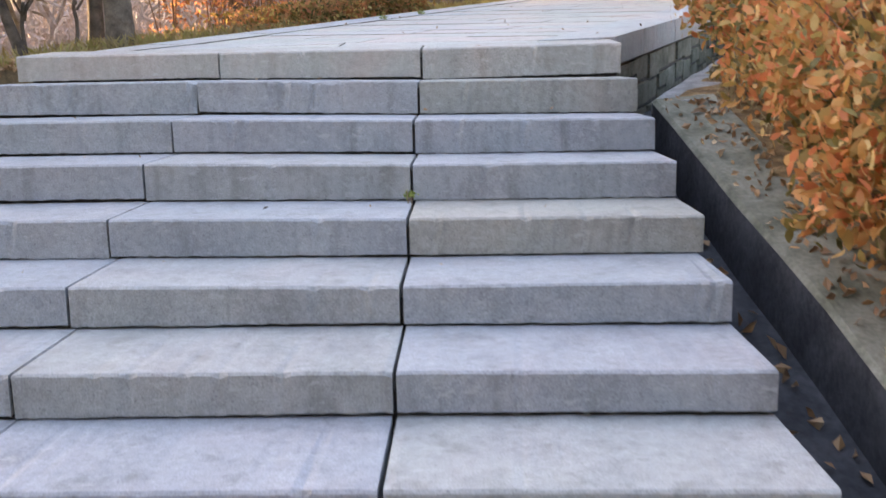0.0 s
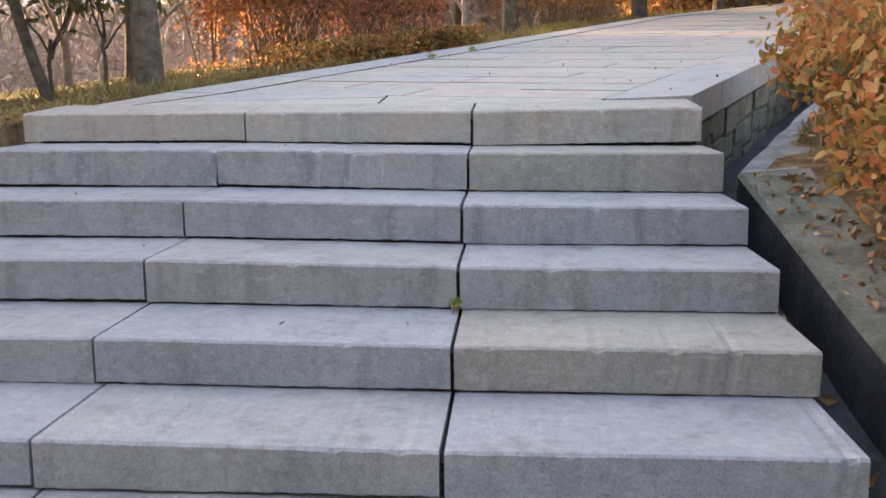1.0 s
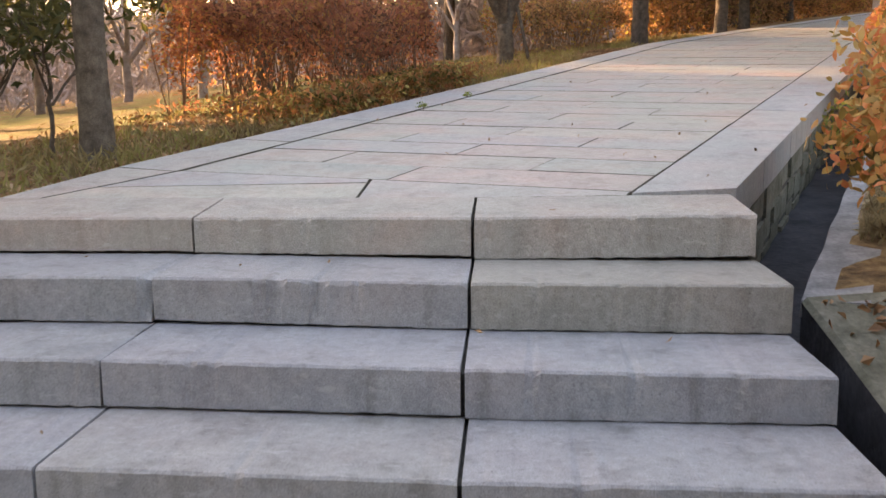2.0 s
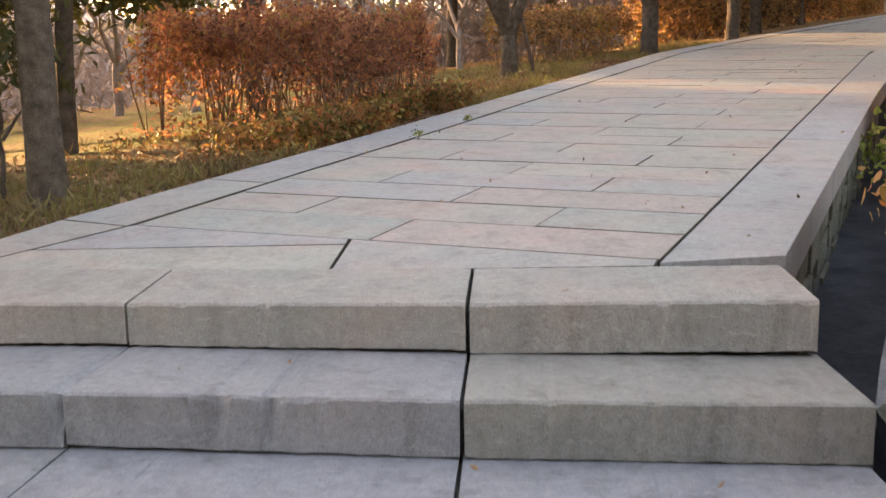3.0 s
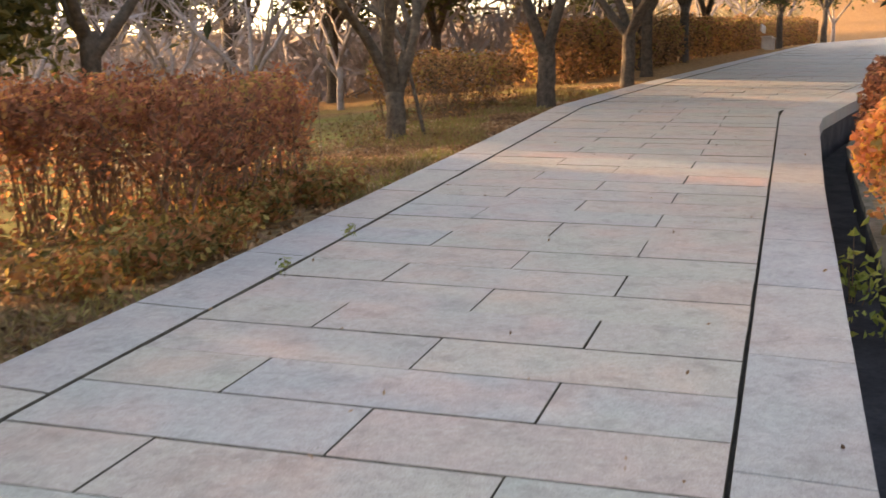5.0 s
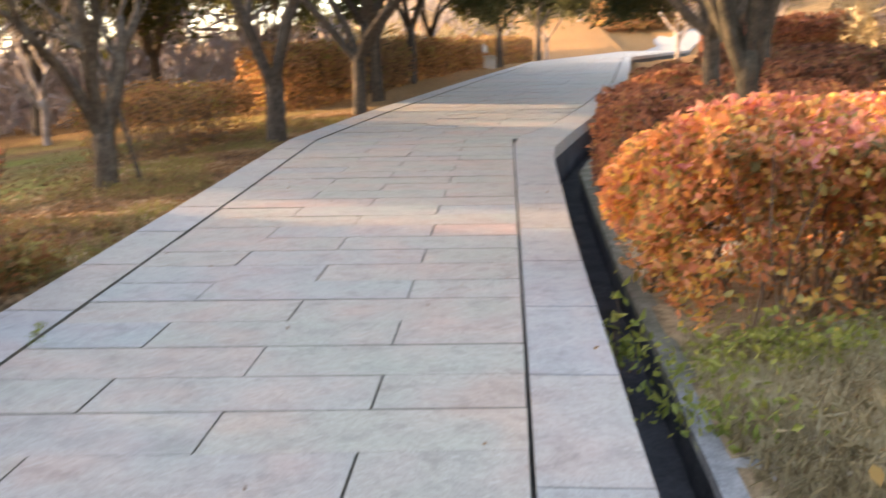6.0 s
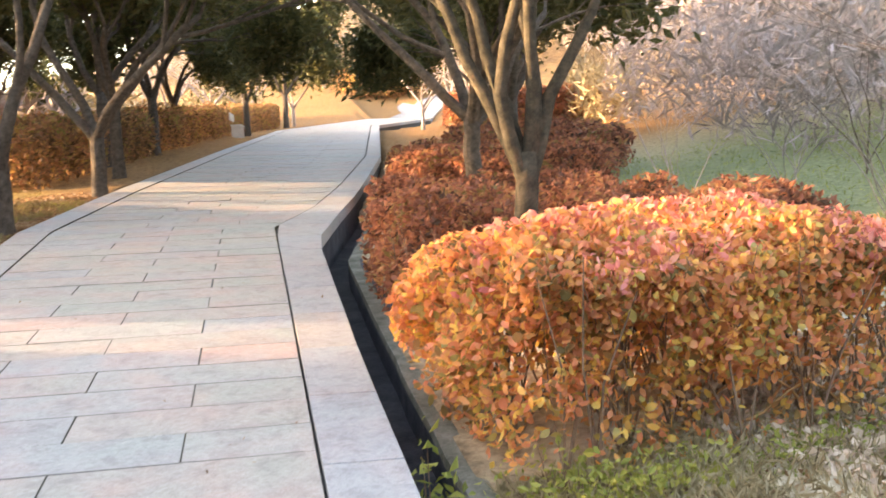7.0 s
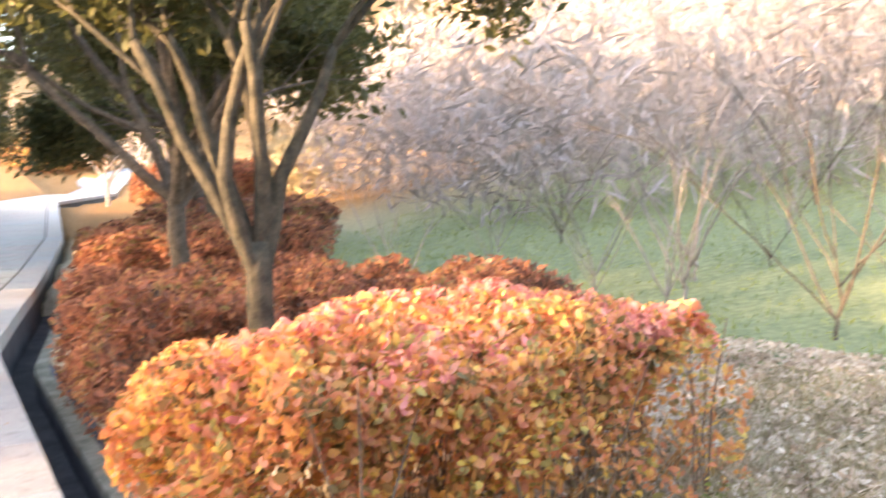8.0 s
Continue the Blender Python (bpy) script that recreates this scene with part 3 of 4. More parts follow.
def build_gutter():
    rng = random.Random(3)
    gut = empty("gutter", (1.05, -0.1, 0.3), "deep concrete drainage gutter along the steps and path", "gutter", kind="structure")
    gut.location = (0, 0, 0)

    def section(x, y, z, ax, ay, width=0.24, deep=0.55):
        j = lambda: rng.uniform(-0.008, 0.008)   # noqa: E731
        return [(x + j(), y + j(), z - deep), (x + j(), y + j(), z + j()), (x + ax * width + j(), y + ay * width, z + j()), (x + ax * width, y + ay * width, z - deep)]
    rows = []
    for i in range(13):
        f = i / 12
        y = -4.2 + f * 4.13
        rows.append(section(1.10 + 0.125 * (-0.07 - y), y, 0.715 + 0.345 * (y + 0.07), 1.0, 0.0))
    solid_band("outer_wall", rows, M_DARKWALL, gut, "dark blue-grey concrete gutter wall")
    crest = [[(r[1][0] - 0.004, r[1][1], r[1][2] + 0.003), (r[1][0] + 0.012, r[1][1], r[1][2] + 0.022), (r[2][0] + 0.05, r[2][1], r[2][2] + 0.028 + rng.uniform(0, 0.012)), (r[2][0] + 0.05, r[2][1], r[2][2] - 0.02)] for r in rows]
    solid_band("coping", crest, M_CONCRETE, gut, "mossy top of the gutter wall")
    rows = []
    for i in range(44):
        v = 0.365 + i * 0.36
        x, y, z = along(v, right_edge(v) + 0.30)
        rows.append(section(x, y, z - 0.27, DN[0], DN[1], 0.21))
    solid_band("outer_wall", rows, M_DARKWALL, gut, "dark blue-grey concrete gutter wall")
    crest = [[(r[1][0] - 0.004 * DN[0], r[1][1] - 0.004 * DN[1], r[1][2] - 0.05), (r[1][0], r[1][1], r[1][2] + 0.006), (r[2][0] + 0.004, r[2][1], r[2][2] + 0.006), (r[2][0] + 0.004, r[2][1], r[2][2] - 0.05)] for r in rows]
    solid_band("coping", crest[:11], M_COPING, gut, "grey concrete coping of the gutter")
    solid_band("coping", [[r[0], r[1], tuple(Vector(r[1]).lerp(r[2], 0.6)), tuple(Vector(r[0]).lerp(r[3], 0.6))] for r in crest[10:]], M_CONCRETE, gut, "soil-stained coping of the gutter")
    # floor of the gutter
    rows = []
    for i in range(12):
        y = -4.2 + i * 0.375
        z = 0.45 + 0.345 * (y + 0.07)
        rows.append([(0.93, y, z - 0.1), (0.93, y, z), (1.14 + 0.15 * (-0.07 - y), y, z), (1.14 + 0.15 * (-0.07 - y), y, z - 0.1)])
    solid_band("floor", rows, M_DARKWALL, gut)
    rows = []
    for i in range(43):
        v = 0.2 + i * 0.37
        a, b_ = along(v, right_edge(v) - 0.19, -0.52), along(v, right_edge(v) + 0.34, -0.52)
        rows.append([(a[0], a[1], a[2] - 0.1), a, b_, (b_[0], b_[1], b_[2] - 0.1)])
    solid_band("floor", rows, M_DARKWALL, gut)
    # rubble face under the border stones
    v = 0.5
    while v < 10.5:
        l = rng.uniform(0.18, 0.34)
        z = -0.15
        while z > -0.5:
            h = rng.uniform(0.10, 0.18)
            d = rng.uniform(0.0, 0.03)
            rows = []
            for vv in (v + 0.008, v + l - 0.008):
                p, q = along(vv, 0.55), along(vv, 0.70 + d)
                rows.append([(p[0], p[1], p[2] + z - h + 0.01), (p[0], p[1], p[2] + z - 0.008), (q[0], q[1], q[2] + z - 0.015), (q[0], q[1], q[2] + z - h + 0.014)])
            solid_band("rubble_stone", rows, M_CONCRETE, gut)
            z -= h
        v += l
    # dark facing wall along the bend
    rows = []
    for i in range(9):
        v = 10.55 + 0.6 * i
        p, q = along(v, right_edge(v) - 0.12), along(v, right_edge(v) - 0.015)
        rows.append([(p[0], p[1], p[2] - 0.6), (p[0], p[1], p[2] - 0.15), (q[0], q[1], q[2] - 0.15), (q[0], q[1], q[2] - 0.6)])
    solid_band("facing_wall", rows, M_DARKWALL, gut)


build_gutter()


# ---- plants ----
def tube(verts, faces, pts, radii, sides=6):
    prev = None
    for i, (p, r) in enumerate(zip(pts, radii)):
        q = pts[min(i + 1, len(pts) - 1)] if i < len(pts) - 1 else p
        o = pts[max(i - 1, 0)]
        d = (Vector(q) - Vector(o)).normalized()
        u = d.orthogonal().normalized() if prev is None else (prev - d * prev.dot(d)).normalized()
        prev = u
        w = d.cross(u)
        for k in range(sides):
            a = 2 * math.pi * k / sides
            verts.append(tuple(Vector(p) + (u * math.cos(a) + w * math.sin(a)) * r))
        if i:
            s = len(verts) - 2 * sides
            faces.extend((s + k, s + (k + 1) % sides, s + sides + (k + 1) % sides, s + sides + k) for k in range(sides))
    s = len(verts) - sides
    faces.append(tuple(s + k for k in range(sides)))


def leaves(name, pts, size, mat, parent, seed, label="", droop=0.0, slim=0.45, up=0.0, ovate=False):
    """Many small folded leaves, one at each point, joined as one part."""
    rng = np.random.default_rng(seed)
    p = np.asarray(pts, float)
    k = len(p)
    d = rng.normal(size=(k, 3))
    d[:, 2] += up - droop
    d /= np.linalg.norm(d, axis=1)[:, None]
    s = rng.normal(size=(k, 3))
    s -= d * (s * d).sum(1)[:, None]
    s /= np.linalg.norm(s, axis=1)[:, None]
    nrm = np.cross(d, s)
    l = size * rng.uniform(0.6, 1.3, k)[:, None]
    w = l * slim * rng.uniform(0.8, 1.2, k)[:, None]
    fold = w * rng.uniform(0.0, 0.5, k)[:, None]
    base, tip = p - d * l * 0.5, p + d * l * 0.5 - nrm * l * rng.uniform(0, 0.25, k)[:, None]
    left, right = p + s * w * 0.5 + nrm * fold * 0.5, p - s * w * 0.5 + nrm * fold * 0.5
    if ovate:
        mid = p - nrm * fold * 0.3
        shape = [base]
        for f_, g_ in ((-0.22, 0.42), (0.12, 0.46), (0.36, 0.22)):
            shape.append(p + d * l * f_ - s * w * g_ + nrm * fold * g_ - nrm * l * 0.15 * max(0, f_))
        shape.append(tip)
        for f_, g_ in ((0.36, 0.22), (0.12, 0.46), (-0.22, 0.42)):
            shape.append(p + d * l * f_ + s * w * g_ + nrm * fold * g_ - nrm * l * 0.15 * max(0, f_))
        verts = np.stack(shape, 1).reshape(-1, 3)
        idx = np.arange(k)[:, None] * 8
        tris = np.concatenate([idx + list(q) for q in ((0, 1, 7), (1, 2, 6), (1, 6, 7), (2, 3, 5), (2, 5, 6), (3, 4, 5))], 1).reshape(-1, 3)
    else:
        verts = np.stack([base, right, tip, left], 1).reshape(-1, 3)
        idx = np.arange(k)[:, None] * 4
        tris = np.concatenate([idx + [0, 1, 2], idx + [0, 2, 3]], 1).reshape(-1, 3)
    me = bpy.data.meshes.new(name)
    me.from_pydata(verts.tolist(), [], tris.tolist())
    me.materials.append(mat)
    ob = new(name, me)
    ob.parent = parent
    return tagged(ob, label, kind="stuff")


def box_shell(rng, count, size, skin, fill=0.25, lumps=0.06, seed=0.0, bare=0.2, fray=0.0):
    """Points near the skin of a clipped hedge block centred at the origin, standing on z = 0, with soft corners and a bumpy face."""
    out = []
    hx, hy, h = size[0] / 2, size[1] / 2, size[2]
    while len(out) < count:
        x, y, z = rng.uniform(-1, 1), rng.uniform(-1, 1), rng.uniform(0, 1)
        e = (abs(x) ** 6 + abs(y) ** 6 + max(0, (z - 0.5) * 2) ** 6) ** (1 / 6)
        if e > 1:
            continue
        depth = min((1 - abs(x)) * hx, (1 - abs(y)) * hy, (1 - z) * h)
        if depth > skin and rng.random() > fill:
            continue
        px, py, pz = x * hx, y * hy, z * h
        if rng.random() > 0.12 + 0.88 * smooth01(bare - 0.2, bare + 0.2, z - (fray * smooth01(-0.1, 0.8, x) if y < 0.6 else 0.0) + 0.25 * noise.noise((px * 1.8, py * 1.8, seed))):
            continue
        gap = noise.noise((px * 3 + seed, py * 3, pz * 3)) + 0.5 * noise.noise((px * 7 + seed, py * 7, pz * 7))
        if gap < -0.30:
            continue
        if depth < 0.10 * (1 + noise.noise((px * 4.3, py * 4.3 + seed, pz * 4.3))) and rng.random() > 0.35:
            continue
        g = 1 + lumps * noise.noise((px * 2.1 + seed, py * 2.1, pz * 2.1)) / max(hx, hy, 0.3)
        out.append((px * g, py * g, pz * (1 + lumps * noise.noise((px * 1.7, py * 1.7, seed)))))
    return out


def hedge(name, at, turn, size, mat, count, leaf, seed, label, group, stems=40, tilt=0.0, fill=0.25, skin=0.16, bare=0.2, ovate=False, fray=0.0, shoots=None):
    """A clipped hedge block: woody stems rising from the ground, and a skin of leaves."""
    rng = random.Random(seed)
    ob = empty(name, at, label, "hedge", group)
    pts = box_shell(rng, count, size, skin, fill, 0.22, seed * 3.7, bare, fray)
    pts = [(x, y, z + tilt * y) for x, y, z in pts]
    if shoots:
        young = [noise.noise((x * 2.6, y * 2.6, z * 2.6 + seed)) * 0.5 + z / size[2] + 0.18 * x / size[0] + rng.uniform(-0.22, 0.22) > 1.04 for x, y, z in pts]
        tips = [p for p, y_ in zip(pts, young) if y_]
        pts = [p for p, y_ in zip(pts, young) if not y_]
        leaves("young_foliage", tips, leaf, shoots, ob, seed + 500, "rose-red young shoots", ovate=ovate, slim=0.5, up=0.5)
        for i in range(16):
            verts, faces = [], []
            x, y = rng.uniform(-0.42, 0.42) * size[0], -rng.uniform(0.25, 0.42) * size[1]
            way = rng.choice((-1, 1, 1))
            pts_ = [(x, y, 0.02)]
            for j in range(4):
                q = pts_[-1]
                pts_.append((q[0] + way * rng.uniform(0.05, 0.16), q[1] - rng.uniform(-0.02, 0.05), q[2] + rng.uniform(0.03, 0.13)))
            r = rng.uniform(0.006, 0.011)
            tube(verts, faces, pts_, [r, r * 0.9, r * 0.75, r * 0.6, r * 0.4], 5)
            mesh_object("branch", verts, faces, M_SUNLITTWIG, ob, "hedge branch with orange sunlight put into its colour", smooth=True)
    leaves("foliage", pts, leaf, mat, ob, seed, ovate=ovate, slim=0.55 if ovate else 0.45)
    for i in range(stems):
        verts, faces = [], []
        x, y = rng.uniform(-0.46, 0.46) * size[0], rng.uniform(-0.46, 0.46) * size[1]
        for b_ in range(rng.randint(2, 4)):
            tx, ty = x + rng.uniform(-0.45, 0.45), y + rng.uniform(-0.45, 0.45)
            tx, ty = max(-0.48 * size[0], min(0.48 * size[0], tx)), max(-0.48 * size[1], min(0.48 * size[1], ty))
            tz = size[2] * rng.uniform(0.7, 0.98)
            mid = ((x * 0.6 + tx * 0.4) + rng.uniform(-0.06, 0.06), (y * 0.6 + ty * 0.4) + rng.uniform(-0.06, 0.06), tz * 0.5)
            r = rng.uniform(0.004, 0.009)
            tube(verts, faces, [(x, y, -0.05 + tilt * y), (mid[0], mid[1], mid[2] + tilt * y), (tx, ty, tz + tilt * ty)], [r, r * 0.75, r * 0.35], 4)
        mesh_object("stem", verts, faces, M_TWIG, ob)
    ob.rotation_euler = (0, 0, radians(turn))
    return ob


def grow(rng, pts_out, verts, faces, start, way, length, radius, depth, spread, lift, sides, twig_sets, taper=0.62, kids=(2, 3)):
    """One limb and, from along it and its end, the smaller ones that it bears."""
    steps = 5 if depth > 1 else (3 if depth else 2)
    p, d = Vector(start), Vector(way).normalized()
    pts, rad = [p.copy()], [radius]
    for i in range(steps):
        d = (d + Vector((rng.gauss(0, 0.13), rng.gauss(0, 0.13), rng.gauss(0, 0.08) + lift * 0.1))).normalized()
        p = p + d * (length / steps)
        pts.append(p.copy())
        rad.append(radius * (1 - (1 - taper) * (i + 1) / steps))
    if depth <= 1:
        tube(twig_sets[0], twig_sets[1], pts, rad, 3)
        pts_out.extend(tuple(q) for q in pts[1:])
    else:
        tube(verts, faces, pts, rad, sides)
    if depth == 0:
        return
    for i in range(rng.randint(*kids) + (1 if depth <= 2 else 0)):
        f = rng.uniform(0.45, 1.0) if i else 1.0
        j = min(steps, max(1, round(f * steps)))
        side = Vector((rng.gauss(0, 1), rng.gauss(0, 1), rng.gauss(0, 0.5)))
        side = (side - d * side.dot(d)).normalized()
        w = (d + side * spread * rng.uniform(0.6, 1.3) + Vector((0, 0, lift))).normalized()
        grow(rng, pts_out, verts, faces, pts[j], w, length * rng.uniform(0.6, 0.85), rad[j] * rng.uniform(0.55, 0.8), depth - 1, spread, lift, max(3, sides - 1), twig_sets, taper, kids)


def tree(name, at, seed, label, trunk_h, trunk_r, limbs, limb_len, depth, spread, lift, bark, leaf=None, leaf_count=0, leaf_size=0.07, lean=(0, 0), twig=None, group="", fan=0.5, sides=9, crown_label="", kids=(2, 3), hang=0.0, crown_from=0.0):
    """A tree: a trunk with flared foot, forking limbs, twigs, and a crown of leaves where it has one."""
    rng = random.Random(seed)
    ob = empty(name, at, label, "tree", group)
    verts, faces, tw, ends = [], [], ([], []), []
    pts, rad = [], []
    for i in range(8):
        f = i / 7
        pts.append((lean[0] * f * trunk_h + rng.uniform(-0.012, 0.012), lean[1] * f * trunk_h + rng.uniform(-0.012, 0.012), -0.15 + f * (trunk_h + 0.15)))
        rad.append(trunk_r * (1.0 + 0.35 * max(0, 0.2 - f) / 0.2 - 0.12 * f))
    tube(verts, faces, pts, rad, sides)
    mesh_object("trunk", verts, faces, bark, ob, smooth=True)
    top = Vector(pts[-1])
    a0 = rng.uniform(0, 6.28)
    for i in range(limbs):
        a = a0 + 2 * math.pi * i / limbs + rng.uniform(-0.4, 0.4)
        verts, faces = [], []
        w = Vector((math.cos(a) * fan, math.sin(a) * fan, 1.0))
        start = top - Vector((0, 0, rng.uniform(0.02, 0.3) * min(1.0, trunk_h)))
        grow(rng, ends, verts, faces, start, w, limb_len * rng.uniform(0.85, 1.15), trunk_r * (0.62 if limbs > 2 else 0.75), depth, spread, lift, sides - 2, tw, 0.6, kids)
        mesh_object("limb", verts, faces, bark, ob, smooth=True)
    tagged(mesh_object("twig_mass", tw[0], tw[1], twig or bark, ob), kind="stuff")
    if leaf:
        cloud = []
        while len(cloud) < leaf_count:
            e = rng.choice(ends)
            p = (e[0] + rng.gauss(0, 0.16), e[1] + rng.gauss(0, 0.16), e[2] + rng.gauss(0, 0.13) - hang * rng.random() ** 1.5)
            if p[2] > crown_from + rng.uniform(0.0, 0.35):
                cloud.append(p)
        leaves("crown", cloud, leaf_size, leaf, ob, seed, crown_label, slim=0.4)
    return ob


def on_ground(x, y, dz=-0.02):
    return (x, y, ground_z(x, y) + dz)


# hedges to the right of the ramp
hedge("hedge", on_ground(4.48, 4.0), -12, (3.0, 1.8, 1.05), M_REDHEDGE, 40000, 0.060, 21, "clipped hedge of orange, red and yellow autumn leaves", "hedges by the path", 60, 0.06, fill=0.06, bare=0.38, ovate=True, fray=0.42, shoots=M_SHOOTS)
c = along(8.4, 2.5)
hedge("hedge", on_ground(c[0], c[1]), -23, (2.7, 2.6, 0.95), M_BROWNHEDGE, 22000, 0.08, 22, "clipped russet hedge behind the orange one", "hedges by the path", 40, 0.08)
c = along(7.5, 4.0)
hedge("hedge", on_ground(c[0], c[1]), -15, (1.5, 1.2, 0.95), M_BROWNHEDGE, 8000, 0.08, 23, "clipped russet hedge below a forked tree", "hedges by the path", 30)
c = along(15.2, 3.9)
hedge("hedge", on_ground(c[0], c[1]), -30, (3.4, 3.6, 0.95), M_BROWNHEDGE, 16000, 0.11, 24, "rounded russet hedge beside the bend of the path", "hedges by the path", 30, 0.08)
c = along(22.0, 6.6)
hedge("hedge", on_ground(c[0], c[1]), -30, (4.0, 5.0, 1.0), M_BROWNHEDGE, 12000, 0.15, 25, "russet hedge far up the path", "hedges by the path", 24, 0.08)
c = along(46.0, 14.0)
hedge("hedge", on_ground(c[0], c[1]), -30, (9.0, 4.0, 1.8), M_BROWNHEDGE, 9000, 0.28, 26, "dark russet shrubs beyond the crest of the path", "hedges by the path", 24)

# hedges on the verge to the left
c = along(4.2, -3.68)
hedge("hedge", on_ground(c[0], c[1]), -23, (2.15, 1.9, 1.02), M_RUSSET, 15000, 0.054, 31, "clipped russet hedge with bare stems in dry grass", "hedges on the verge", 46, 0.05, 0.13, 0.25, 0.46)
c = along(6.3, -4.2)
hedge("hedge", on_ground(c[0], c[1]), -23, (1.2, 1.5, 0.95), M_RUSSET, 6500, 0.050, 38, "looser end of the russet hedge, half bare", "hedges on the verge", 22, 0.05, 0.13, 0.25, 0.42)
c = along(13.0, -4.35)
hedge("hedge", on_ground(c[0], c[1]), -23, (1.5, 4.0, 0.85), M_DULLHEDGE, 7000, 0.075, 32, "clipped russet hedge between two trees on the verge", "hedges on the verge", 50, 0.08, 0.06, 0.25, 0.5)
for i, (v, n) in enumerate(((21.5, -3.3), (27.5, -2.6), (33.5, -1.8), (39.5, -0.9), (45.5, 0.3), (51.5, 1.6))):
    c = along(v, n - 0.9)
    hedge("hedge", on_ground(c[0], c[1]), -28, (1.8, 5.6, 1.35), M_DULLHEDGE, 9000, 0.13, 133 + i, "long russet hedge lining the upper path", "hedges on the verge", 30, 0.08)

# the loose bush beside the steps
def bush(at, size, seed):
    rng = random.Random(seed)
    ob = empty("shrub", at, "loose shrub of drooping green, orange and red leaves beside the steps", "shrub")
    cloud, verts, faces = [], [], []
    for i in range(340):
        rr = 2.0
        while rr > 1:
            tx, ty = rng.uniform(-1, 1), rng.uniform(-1, 1)
            rr = (tx ** 4 + ty ** 4) ** 0.25
        tx, ty = tx * size[0] / 2, ty * size[1] / 2
        h = size[2] * (1 - 0.45 * rr ** 3) * rng.uniform(0.45, 1.0)
        bx, by = tx * 0.45, ty * 0.6
        zb, zt = 0.30 * by, 0.30 * ty
        pts = [(bx, by, zb - 0.05), (bx * 0.5 + tx * 0.5 + rng.uniform(-0.08, 0.08), by * 0.5 + ty * 0.5 + rng.uniform(-0.08, 0.08), (zb + zt) / 2 + h * 0.6), (tx, ty, zt + h)]
        tube(verts, faces, pts, [0.008, 0.006, 0.003], 4)
        for j in range(120):
            f = rng.uniform(0.25, 1.0)
            s_ = (1 - f) * 0.5
            cloud.append((pts[1][0] * s_ + tx * (1 - s_) + max(-0.09, min(0.09, rng.gauss(0, 0.07))), pts[1][1] * s_ + ty * (1 - s_) + rng.gauss(0, 0.08), zt + h * (0.12 + 0.88 * f) + rng.gauss(0, 0.07)))
    leaves("foliage", cloud, 0.056, M_BUSH, ob, seed, droop=0.7, slim=0.48, ovate=True)
    tagged(mesh_object("brushwood", verts, faces, M_TWIG, ob), kind="stuff")


bush((2.22, -1.0, ground_z(2.22, -1.0)), (1.9, 4.2, 1.08), 41)

# trees on the right
tree("tree", on_ground(4.45, 5.4), 52, "forked evergreen tree rising out of the hedges", 1.35, 0.092, 6, 1.5, 4, 0.5, 0.12, M_MOSSBARK, M_GREEN, 48000, 0.13, (0.02, 0.0), hang=0.5, crown_from=2.3, fan=0.42, group="trees by the path", crown_label="dark green crown")
tree("tree", on_ground(7.3, 9.9), 53, "forked evergreen tree farther up the path", 1.5, 0.12, 6, 2.4, 4, 0.6, 0.03, M_DARKBARK, M_GREEN, 44000, 0.16, hang=0.3, crown_from=3.3, fan=0.8, group="trees by the path", crown_label="dark green crown")

# trees on the left verge
tree("tree", on_ground(-2.13, 1.86), 61, "grey-barked tree beside the head of the steps", 2.1, 0.088, 4, 1.5, 4, 0.6, 0.05, M_BARK, M_GREEN, 2800, 0.10, hang=1.2, group="trees on the verge", crown_label="sparse green crown")
tree("tree", on_ground(-3.45, 4.83), 62, "slim dark tree on the verge", 1.9, 0.075, 3, 1.4, 4, 0.6, 0.05, M_DARKBARK, M_GREEN, 500, 0.09, (0.06, 0.0), group="trees on the verge", crown_label="sparse green crown")
tree("tree", on_ground(-2.95, 2.25), 63, "slim dark tree on the verge", 1.5, 0.04, 3, 0.9, 4, 0.6, 0.05, M_DARKBARK, M_GREEN, 6000, 0.10, (-0.28, 0.0), hang=1.5, group="trees on the verge", crown_label="sparse green crown")
# small separate trees stand in for leaf clumps on the slim tree's low branches
for x, y, sd in ((-3.05, 2.45, 163), (-2.62, 2.35, 164)):
    tree("sapling", on_ground(x, y), sd, "low evergreen leaf clump standing in for the slim tree's drooping branches", 0.45, 0.016, 4, 0.36, 3, 0.6, 0.05, M_DARKBARK, M_GREEN, 260, 0.10, hang=0.2, crown_from=0.45, group="saplings", sides=6)
tree("tree", on_ground(-2.9, 8.6), 68, "dark forked tree behind the russet hedge", 1.5, 0.11, 3, 1.6, 4, 0.5, 0.1, M_DARKBARK, group="trees on the verge", fan=0.5)
tree("tree", on_ground(0.11, 9.75), 64, "bare forked tree propped on the verge", 0.55, 0.12, 5, 1.5, 5, 0.42, 0.14, M_BARK, group="trees on the verge", fan=0.36)
tree("tree", on_ground(2.26, 12.4), 65, "dark forked tree at the edge of the path", 0.95, 0.14, 3, 2.6, 5, 0.5, 0.08, M_DARKBARK, M_GREEN, 22000, 0.14, group="trees on the verge", fan=0.5, crown_label="high green crown", crown_from=3.0)
tree("tree", on_ground(4.3, 15.9), 66, "dark forked tree with ivy at its foot", 1.1, 0.13, 4, 2.6, 5, 0.55, 0.04, M_DARKBARK, M_GREEN, 22000, 0.15, crown_from=2.8, group="trees on the verge", fan=0.6)
base_dark = tree("tree", on_ground(5.6, 19.5), 67, "dark leafy tree, lining the upper path or added unseen for shade", 1.5, 0.13, 4, 1.9, 4, 0.6, 0.08, M_DARKBARK, M_GREEN, 18000, 0.21, hang=0.9, crown_from=1.3, group="trees on the verge", fan=0.6)
rng = random.Random(8)
